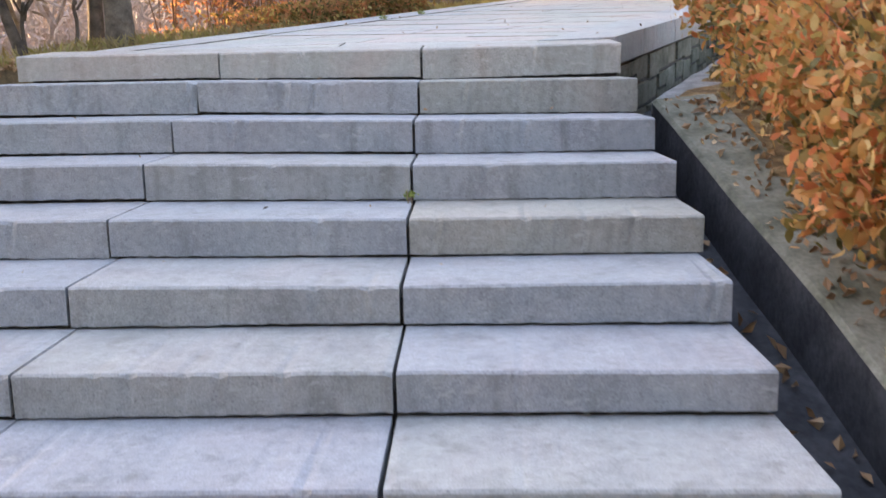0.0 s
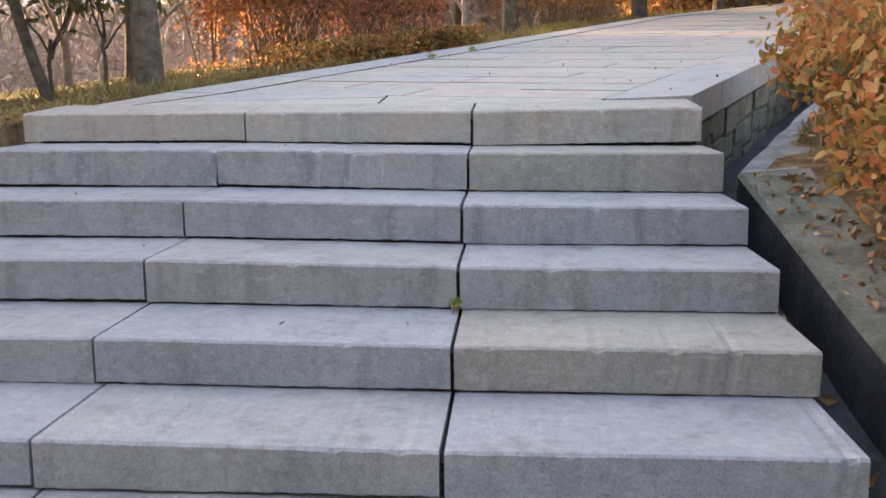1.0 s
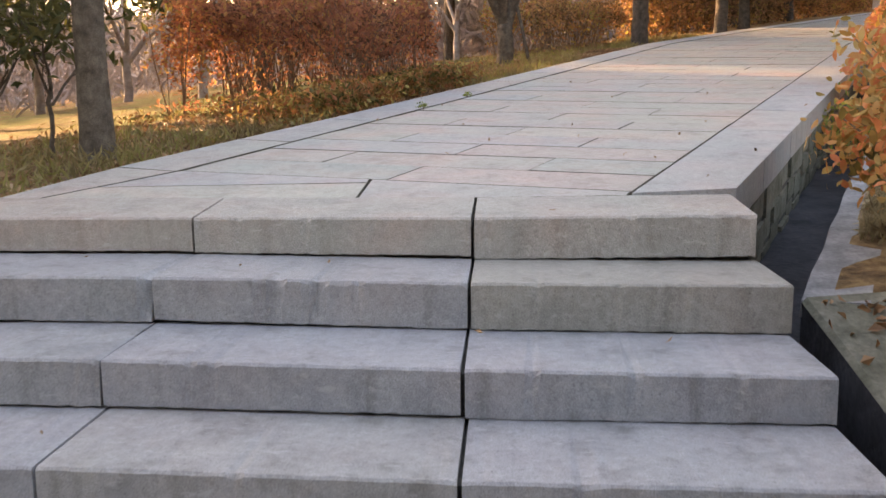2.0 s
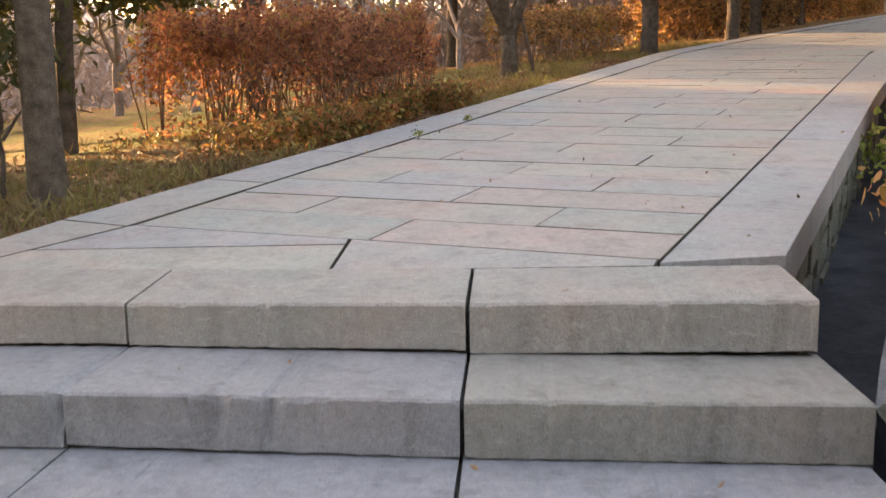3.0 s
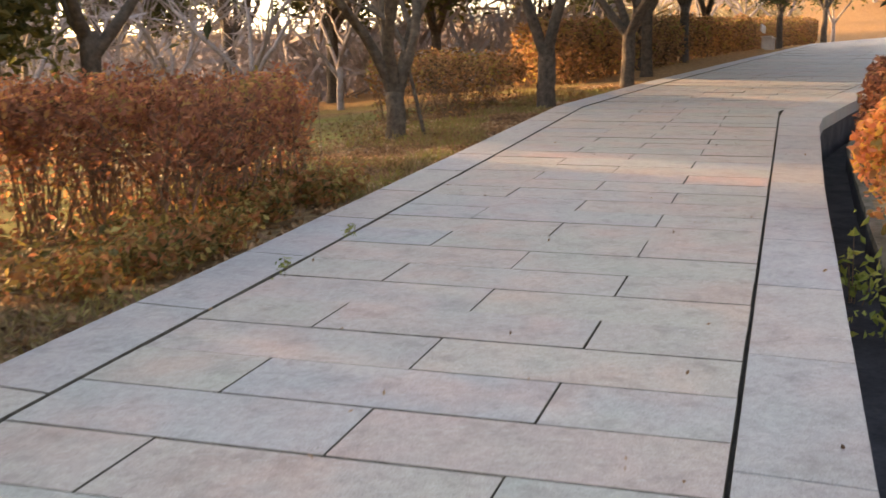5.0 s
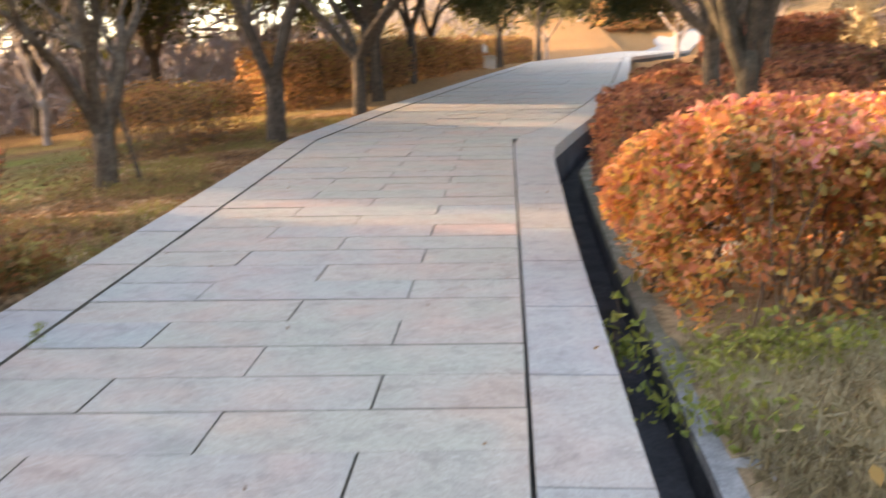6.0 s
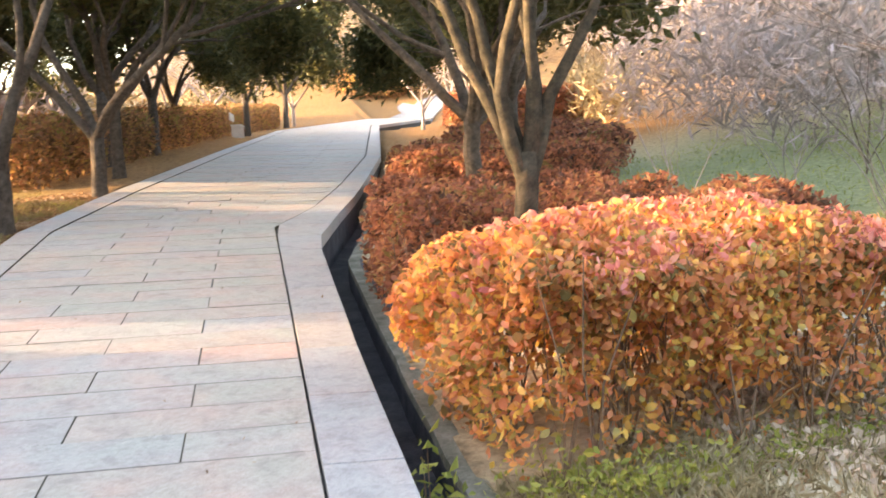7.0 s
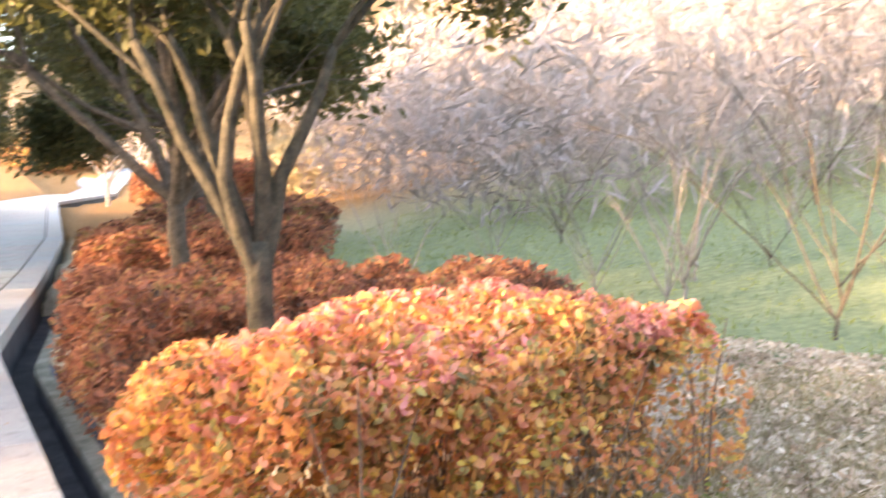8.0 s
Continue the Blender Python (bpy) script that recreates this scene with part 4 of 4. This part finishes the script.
for v, n in ((25, -3.4), (29, -2.6), (34, -2.4), (39, 0.0), (22, -8.0), (33, -8.0), (52, 2.0), (38, -10.0)):
    c = along(v, n)
    copy_thing(base_dark, Matrix.Translation(on_ground(c[0], c[1])) @ pose(0, 0, 0, 0, 0, rng.uniform(0, 360)) @ Matrix.Scale(rng.uniform(0.9, 1.25), 4))

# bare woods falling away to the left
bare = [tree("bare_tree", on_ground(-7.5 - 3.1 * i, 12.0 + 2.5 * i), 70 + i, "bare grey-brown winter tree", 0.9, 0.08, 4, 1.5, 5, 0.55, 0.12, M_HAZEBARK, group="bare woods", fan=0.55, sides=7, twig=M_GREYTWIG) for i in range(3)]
for i in range(12):
    while True:
        x, y = rng.uniform(-48, 4), rng.uniform(7, 60)
        v, n = vn(x, y)
        if n < left_edge(v) - 5.5:
            break
    copy_thing(bare[i % 3], Matrix.Translation(on_ground(x, y)) @ pose(0, 0, 0, 0, 0, rng.uniform(0, 360)) @ Matrix.Scale(rng.uniform(0.8, 1.4), 4))

# bare shrubs on the green bank
shrubs = [tree("bare_shrub", on_ground(9.5 + 2.0 * i, 8.5 - 1.6 * i), 80 + i, "bare pale-stemmed shrub on the grass bank", 0.16, 0.0145, 4, 1.25, 5, 0.40, 0.10, (M_HAZEBARK, M_PALEBARK, M_BARK)[i], group="bare shrubs", fan=0.6, sides=6, twig=M_GREYTWIG) for i in range(3)]
for i in range(26):
    while True:
        d, a = rng.uniform(8.5, 20), rng.uniform(radians(30), radians(115))
        x, y = 1.0 + d * math.sin(a), 1.0 + d * math.cos(a)
        v, n = vn(x, y)
        if n > right_edge(v) + 6.0 and y > -6:
            break
    copy_thing(shrubs[i % 3], Matrix.Translation(on_ground(x, y)) @ pose(0, 0, 0, 0, 0, rng.uniform(0, 360)) @ Matrix.Scale(rng.uniform(0.85, 1.5) * (1 + 0.02 * d), 4))


# fine brushwood: thickets of thin upright twigs
def brush_band(name, count, seed, inside, height, size, mat, label):
    rng = random.Random(seed)
    pts = []
    while len(pts) < count:
        x, y = inside(rng)
        v, n = vn(x, y)
        if left_edge(v) - 7.0 < n < right_edge(v) + 9.0:
            continue
        tall = height * (0.55 + 0.6 * noise.noise((x * 0.21, y * 0.21, seed)) + 0.25 * noise.noise((x * 0.7, y * 0.7, seed)))
        if tall > 0.3:
            pts.append((x, y, ground_z(x, y) + 0.1 + tall * rng.random() ** 0.8))
    ob = leaves(name, pts, size, mat, None, seed, label, slim=0.010, up=0.9)
    tagged(ob, label, "brushwood", kind="stuff")


def polar(rng, d0, d1, a0, a1):
    d, a = math.sqrt(rng.uniform(d0 * d0, d1 * d1)), radians(rng.uniform(a0, a1))
    return 1.0 + d * math.sin(a), 1.0 + d * math.cos(a)


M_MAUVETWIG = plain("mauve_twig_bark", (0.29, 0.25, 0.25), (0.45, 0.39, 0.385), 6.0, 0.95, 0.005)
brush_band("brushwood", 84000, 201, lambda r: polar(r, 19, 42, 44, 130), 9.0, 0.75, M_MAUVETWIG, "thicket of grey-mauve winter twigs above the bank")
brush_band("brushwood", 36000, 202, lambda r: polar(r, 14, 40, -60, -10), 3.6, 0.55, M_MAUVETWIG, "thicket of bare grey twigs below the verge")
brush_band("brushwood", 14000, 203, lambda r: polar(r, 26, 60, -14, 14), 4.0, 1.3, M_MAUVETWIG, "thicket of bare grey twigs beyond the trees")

brush_band("brushwood", 16000, 204, lambda r: polar(r, 40, 64, 4, 46), 3.5, 1.1, M_STRAW, "golden dry brush beyond the crest of the path")
for i in range(10):
    x, y = polar(rng, 42, 58, 8, 42)
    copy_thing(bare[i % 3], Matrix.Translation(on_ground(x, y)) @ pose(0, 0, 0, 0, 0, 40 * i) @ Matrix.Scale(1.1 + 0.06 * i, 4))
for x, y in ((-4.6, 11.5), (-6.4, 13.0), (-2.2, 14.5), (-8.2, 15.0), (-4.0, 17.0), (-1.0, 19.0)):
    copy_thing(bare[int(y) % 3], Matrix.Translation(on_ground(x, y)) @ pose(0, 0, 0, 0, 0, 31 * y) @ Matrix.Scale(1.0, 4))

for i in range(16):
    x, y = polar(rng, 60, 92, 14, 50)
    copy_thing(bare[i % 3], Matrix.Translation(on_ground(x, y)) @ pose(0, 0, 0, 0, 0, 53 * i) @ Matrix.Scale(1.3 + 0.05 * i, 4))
for i, (x, y) in enumerate(((41.0, 69.0), (47.0, 74.0), (53.0, 78.0), (58.0, 71.0))):
    hedge("shrub", on_ground(x, y), 20 * i, (7.0, 5.0, 2.6), M_DULLHEDGE, 5000, 0.34, 140 + i, "rounded dark brown shrub on the far slope", "far shrubs", 10)


def upper_path():
    """Beyond the crest the path swings to the right and climbs."""
    ob = empty("upper_path", (0, 0, 0), "pale stone path climbing beyond the crest", "path", kind="structure")
    line = [(33.0, 53.0), (37.5, 58.5), (42.5, 64.0), (49.0, 69.5), (57.0, 74.0), (66.0, 78.0)]
    rows = []
    for (x, y), (x2, y2) in zip(line, line[1:] + [(75.0, 81.0)]):
        w = Vector((y2 - y, x - x2, 0)).normalized() * 1.9
        z = ground_z(x, y) + 0.10
        a, b_ = (x - w.x, y - w.y), (x + w.x, y + w.y)
        rows.append([(*a, z - 0.5), (*a, z), (*b_, z), (*b_, z - 0.5)])
    solid_band("paving", rows, M_COPING, ob)


upper_path()

# leafy trees beside the upper path; further loops add shade trees, also behind the steps
for v, n in ((18.5, 5.2), (22.5, 6.0), (27.0, 7.4), (32.0, 8.4), (38.0, 9.4), (45.0, 11.0)):
    c = along(v, n)
    copy_thing(base_dark, Matrix.Translation(on_ground(c[0], c[1])) @ pose(0, 0, 0, 0, 0, rng.uniform(0, 360)) @ Matrix.Scale(rng.uniform(1.0, 1.25), 4))
# out-of-view trees, added to keep direct sun off the near slabs and steps
for i, (x, y) in enumerate(((-6.4, 5.4), (-7.6, 3.4), (-10.0, 6.6), (-9.2, 8.0), (-7.6, 7.3), (-7.0, 8.3), (-6.7, 6.7), (-9.0, 7.0), (-11.6, 7.2), (-9.8, 5.2))):
    copy_thing(base_dark, Matrix.Translation(on_ground(x, y)) @ pose(0, 0, 0, 0, 0, 50 + 67 * i) @ Matrix.Scale(0.85 + 0.06 * (i % 5), 4))
# trees added so that their high, unseen crowns shade the upper path
for i, (x, y) in enumerate(((-3.5, 20.5), (-1.5, 25.0), (1.5, 29.5))):
    copy_thing(base_dark, Matrix.Translation(on_ground(x, y)) @ pose(0, 0, 0, 0, 0, 20 + 71 * i) @ Matrix.Scale(1.3, 4))
# three more on the far left, added to block sun from the path
for i, (x, y, k) in enumerate(((-12.2, 21.8, 1.1), (-8.6, 29.5, 1.5), (-5.5, 35.0, 1.5))):
    copy_thing(base_dark, Matrix.Translation(on_ground(x, y)) @ pose(0, 0, 0, 0, 0, 90 * i) @ Matrix.Scale(k, 4))
# unseen trees behind the viewpoint, added to dim skylight on the risers
for i in range(6):
    a = radians(164 + 14 * i)
    d = 12.0 + 2.5 * (i % 2)
    x, y = d * math.sin(a), -3.0 + d * math.cos(a)
    copy_thing(base_dark, Matrix.Translation(on_ground(x, y)) @ pose(0, 0, 0, 0, 0, 77 * i) @ Matrix.Scale(1.6 + 0.2 * (i % 3), 4))

# ---- far hillsides ----
def hillside(name, az0, az1, near, far_, heights, mat, label, base):
    """A ridge round part of the horizon; az in degrees from +y, clockwise."""
    verts, faces = [], []
    na, nr = 60, 8
    for i in range(na + 1):
        a = radians(az0 + (az1 - az0) * i / na)
        h = between(az0 + (az1 - az0) * i / na, heights)
        for k in range(nr + 1):
            f = k / nr
            r = near + (far_ - near) * f
            z = base + h * smooth01(0, 1, f) + 0.12 * h * noise.noise((i * 0.25, f * 2, base)) * f
            verts.append((r * math.sin(a), r * math.cos(a), z))
    w = nr + 1
    faces = [(i * w + k, (i + 1) * w + k, (i + 1) * w + k + 1, i * w + k + 1) for i in range(na) for k in range(nr)]
    tagged(mesh_object(name, verts, faces, mat, smooth=True), label, "hill", kind="structure")


M_FARWOOD = plain("far_woods_haze_glow", (0.20, 0.165, 0.165), (0.34, 0.29, 0.28), 0.35, 1.0, 0.3)
M_FARGOLD = plain("far_dry_slope", (0.045, 0.03, 0.02), (0.17, 0.115, 0.06), 0.16, 1.0, 0.3)
M_FARBRUSH = plain("far_grey_brush", (0.042, 0.036, 0.036), (0.085, 0.073, 0.07), 0.40, 1.0, 0.3)
far_glow = M_FARWOOD.node_tree.nodes["Principled BSDF"]      # weak emission stands in for sunlit haze over the distance
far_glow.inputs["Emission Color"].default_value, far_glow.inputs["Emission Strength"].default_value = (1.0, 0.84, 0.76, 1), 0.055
hillside("backdrop_woods", -110, 12, 90, 200, [(-110, 44), (-60, 42), (-45, 40), (-30, 32), (-18, 18), (-8, 13), (12, 12)], M_FARWOOD, "far wooded hillside, its haze made by a faint glow", -6.0)
# this second ridge is out of view, added to hold skylight off the risers
hillside("backdrop_grove", 150, 255, 30, 60, [(150, 12), (200, 16), (255, 12)], M_FARBRUSH, "unseen slope added behind the steps to cut skylight", -4.0)
hillside("backdrop_slope", 10, 62, 60, 130, [(10, 12), (25, 22), (62, 36)], M_FARGOLD, "dry golden hillside above the path", 3.0)
hillside("backdrop_brush", 50, 185, 36, 112, [(50, 4), (62, 26), (90, 34), (185, 30)], M_FARBRUSH, "hillside of grey winter brush", 4.0)


# ---- ground cover ----
def scatter(count, seed, inside, lift=0.012):
    rng = random.Random(seed)
    out = []
    while len(out) < count:
        p = inside(rng)
        if p:
            out.append((p[0], p[1], ground_z(p[0], p[1]) + rng.uniform(0.2, 1.2) * lift))
    return out


def left_verge(rng):
    v = rng.uniform(-1, 17)
    n = left_edge(v) - 0.02 - abs(rng.gauss(0, 1.3))
    x, y, _ = along(v, n)
    return (x, y) if x < -2.0 or y > 0.3 else None


def right_verge(rng):
    x, y = rng.uniform(1.3, 8.5), rng.uniform(-4.5, 3.6)
    v, n = vn(x, y)
    return (x, y) if (n > 1.3 if y > 0 else x > 1.42 + 0.15 * -y) else None


def litter(name, pts, size, mat, seed, label, category="leaves", **kw):
    ob = leaves(name, pts, size, mat, None, seed, label, **kw)
    tagged(ob, label, category, kind="stuff")


litter("leaf_litter", scatter(14000, 90, left_verge), 0.055, M_LITTER, 90, "dry brown leaves fallen on the verge", slim=0.6)
litter("leaf_litter", scatter(11000, 191, lambda r: along(r.uniform(5.0, 14.0), -2.6 - abs(r.gauss(0, 0.7)))[:2]), 0.06, M_LITTER, 191, "thick brown leaf litter along the edge of the path", slim=0.6)
litter("leaf_litter", scatter(7000, 91, right_verge), 0.055, M_LITTER, 91, "dry brown leaves fallen under the shrub", slim=0.6)
litter("verge_grass", scatter(7000, 92, lambda r: (lambda p: p if p and noise.noise((p[0] * 0.9, p[1] * 0.9, 7.0)) > 0.05 else None)(left_verge(r)), 0.07), 0.10, M_GRASS, 92, "faded green and yellow grass on the verge", "grass", slim=0.09, up=1.6)
litter("dry_grass", scatter(24000, 93, lambda r: right_verge(r) if r.random() < 0.3 else (lambda p: p if p and p[1] > 1.2 else None)(right_verge(r)), 0.06), 0.12, M_STRAW, 93, "straw-coloured dry grass beside the gutter", "grass", slim=0.07, up=1.2)
litter("bank_grass", scatter(9000, 95, lambda r: (lambda x, y: (x, y) if vn(x, y)[1] > right_edge(vn(x, y)[0]) + 4.5 and x - 0.42 * y > 6 else None)(r.uniform(5, 22), r.uniform(-4, 18)), 0.05), 0.12, M_LIME, 95, "short green grass on the bank", "grass", slim=0.1, up=1.6)

litter("leaf_litter", scatter(17000, 98, lambda r: (lambda x, y: (x, y) if x - 0.42 * y > 2.0 and y > 0.8 - 0.2 * (x - 4) else None)(r.uniform(4.0, 9.5), r.uniform(-0.5, 4.4)), 0.05), 0.07, M_PALELITTER, 98, "bleached dry leaves lying behind the orange hedge", slim=0.65)

litter("dry_grass", scatter(9000, 99, lambda r: along(r.uniform(1.2, 4.6), r.uniform(1.16, 2.3))[:2], 0.05), 0.11, M_STRAW, 99, "matted dry and green grass along the gutter", "grass", slim=0.08, up=0.9)


def low_weeds(at, spread, count, seed, size, label):
    rng = random.Random(seed)
    ob = empty("weed", at, label, "weed")
    pts = [(rng.gauss(0, spread[0]), rng.gauss(0, spread[1]), abs(rng.gauss(0, spread[2])) + 0.01) for _ in range(count)]
    leaves("foliage", pts, size, M_LIME, ob, seed, slim=0.5, up=0.4)
    verts, faces = [], []
    for p_ in pts[::12]:
        tube(verts, faces, [(p_[0] * 0.5, p_[1] * 0.5, -0.05), p_], [0.004, 0.002], 3)
    tagged(mesh_object("stalk_tuft", verts, faces, M_TWIG, ob), kind="stuff")


low_weeds(along(4.35, 0.84, -0.25), (0.05, 0.10, 0.14), 60, 101, 0.075, "yellow-green weed growing out of the gutter")
low_weeds(on_ground(3.05, 3.35), (0.28, 0.14, 0.10), 600, 102, 0.05, "lime-green weeds at the foot of the hedge")
low_weeds(on_ground(3.4, 3.15), (0.25, 0.10, 0.08), 450, 103, 0.05, "lime-green weeds at the foot of the hedge")
low_weeds(on_ground(2.5, 2.85), (0.14, 0.20, 0.10), 260, 108, 0.055, "green weeds between the gutter and the hedge")
low_weeds(on_ground(4.2, 3.0), (0.35, 0.08, 0.06), 420, 106, 0.045, "low green weeds at the foot of the hedge")
low_weeds(on_ground(4.95, 2.85), (0.30, 0.08, 0.05), 300, 107, 0.045, "low green weeds at the foot of the hedge")
low_weeds(along(3.9, -1.86, 0.0), (0.015, 0.14, 0.02), 60, 104, 0.02, "small tuft of weeds in a joint of the path")
low_weeds(along(3.1, -1.83, 0.0), (0.015, 0.12, 0.018), 50, 105, 0.02, "small tuft of weeds in a joint of the path")


def under_hedge(rng):
    v = rng.uniform(2.4, 5.4)
    n = left_edge(v) - 0.12 - abs(rng.gauss(0.25, 0.35))
    x, y, _ = along(v, n)
    return (x, y) if noise.noise((x * 1.6, y * 1.6, 2.0)) > -0.15 else None


litter("undergrowth", scatter(5200, 96, under_hedge, 0.20), 0.055, M_UNDER, 96, "low russet and green undergrowth below the hedge", "plants", slim=0.5)
litter("leaf_litter", [(0.93 + 0.25 * random.Random(i).random() + 0.1 * (-0.07 - y), y, 0.46 + 0.345 * (y + 0.07) + 0.01) for i, y in enumerate(np.linspace(-3.2, -0.2, 70))], 0.06, M_LITTER, 97, "dry leaves lying in the gutter", slim=0.6)


rng = random.Random(31)
crumbs = []
for _ in range(420):
    y = rng.uniform(-3.9, -0.12)
    x = 1.10 + 0.125 * (-0.07 - y) + 0.28 * rng.random() ** 0.6
    crumbs.append((x, y, 0.715 + 0.345 * (y + 0.07) + rng.uniform(0.036, 0.05)))
litter("leaf_litter", crumbs, 0.045, M_LITTER, 110, "brown leaf litter on the mossy gutter wall", slim=0.6)


# pale bench and post far up the path
def bench(at, turn):
    ob = empty("bench", at, "pale park bench far up the path", "bench")
    for name, x, z, sx, sy, sz in (("seat", 0, 0.42, 1.3, 0.40, 0.05), ("backrest", 0, 0.75, 1.3, 0.05, 0.28), ("leg", -0.5, 0.2, 0.06, 0.36, 0.40), ("leg", 0.5, 0.2, 0.06, 0.36, 0.40)):
        bm = bmesh.new()
        bmesh.ops.create_cube(bm, size=1.0, matrix=Matrix.Translation((x, 0.2 if name == "backrest" else 0, z)) @ Matrix.Diagonal((sx, sy, sz, 1)))
        bmesh.ops.bevel(bm, geom=bm.edges[:], offset=0.012, segments=2, affect="EDGES")
        me = bpy.data.meshes.new(name)
        bm.to_mesh(me)
        bm.free()
        me.materials.append(M_PALE)
        new(name, me).parent = ob
    ob.rotation_euler = (0, 0, radians(turn))


M_PALE = plain("weathered_white_paint", (0.62, 0.60, 0.56), (0.80, 0.78, 0.74), 5.0, 0.6, 0.005)
c = along(37.0, -0.35)
bench(on_ground(c[0], c[1], 0.05), 62)
low_weeds((0.0, -1.245, 0.43), (0.012, 0.03, 0.012), 40, 106, 0.022, "small tuft of weeds in a joint of the steps")


def stake(at, top):
    ob = empty("wooden_stake", at, "thin wooden stake propping a bare tree", "stake")
    verts, faces = [], []
    tube(verts, faces, [(0, 0, -0.05), tuple(t_ * 0.5 for t_ in top), top], [0.025, 0.023, 0.02], 7)
    mesh_object("pole", verts, faces, M_BARK, ob, smooth=True)


stake(on_ground(0.45, 9.7), (-0.25, 0.05, 1.05))

# a few scraps of leaf blown onto the slabs
rng = random.Random(77)
scraps = [along(rng.uniform(0.8, 9.0), rng.uniform(-2.0, 0.7), 0.012) for _ in range(46)]
for k in range(1, 8):
    for _ in range(3):
        scraps.append((rng.uniform(-1.8, 0.9), (k - 7) * STEP_D + rng.uniform(0.06, 0.36), k * STEP_R + 0.022))
litter("leaf_scraps", scraps, 0.022, M_LITTER, 78, "small dry leaf scraps lying on the stone slabs", slim=0.5)
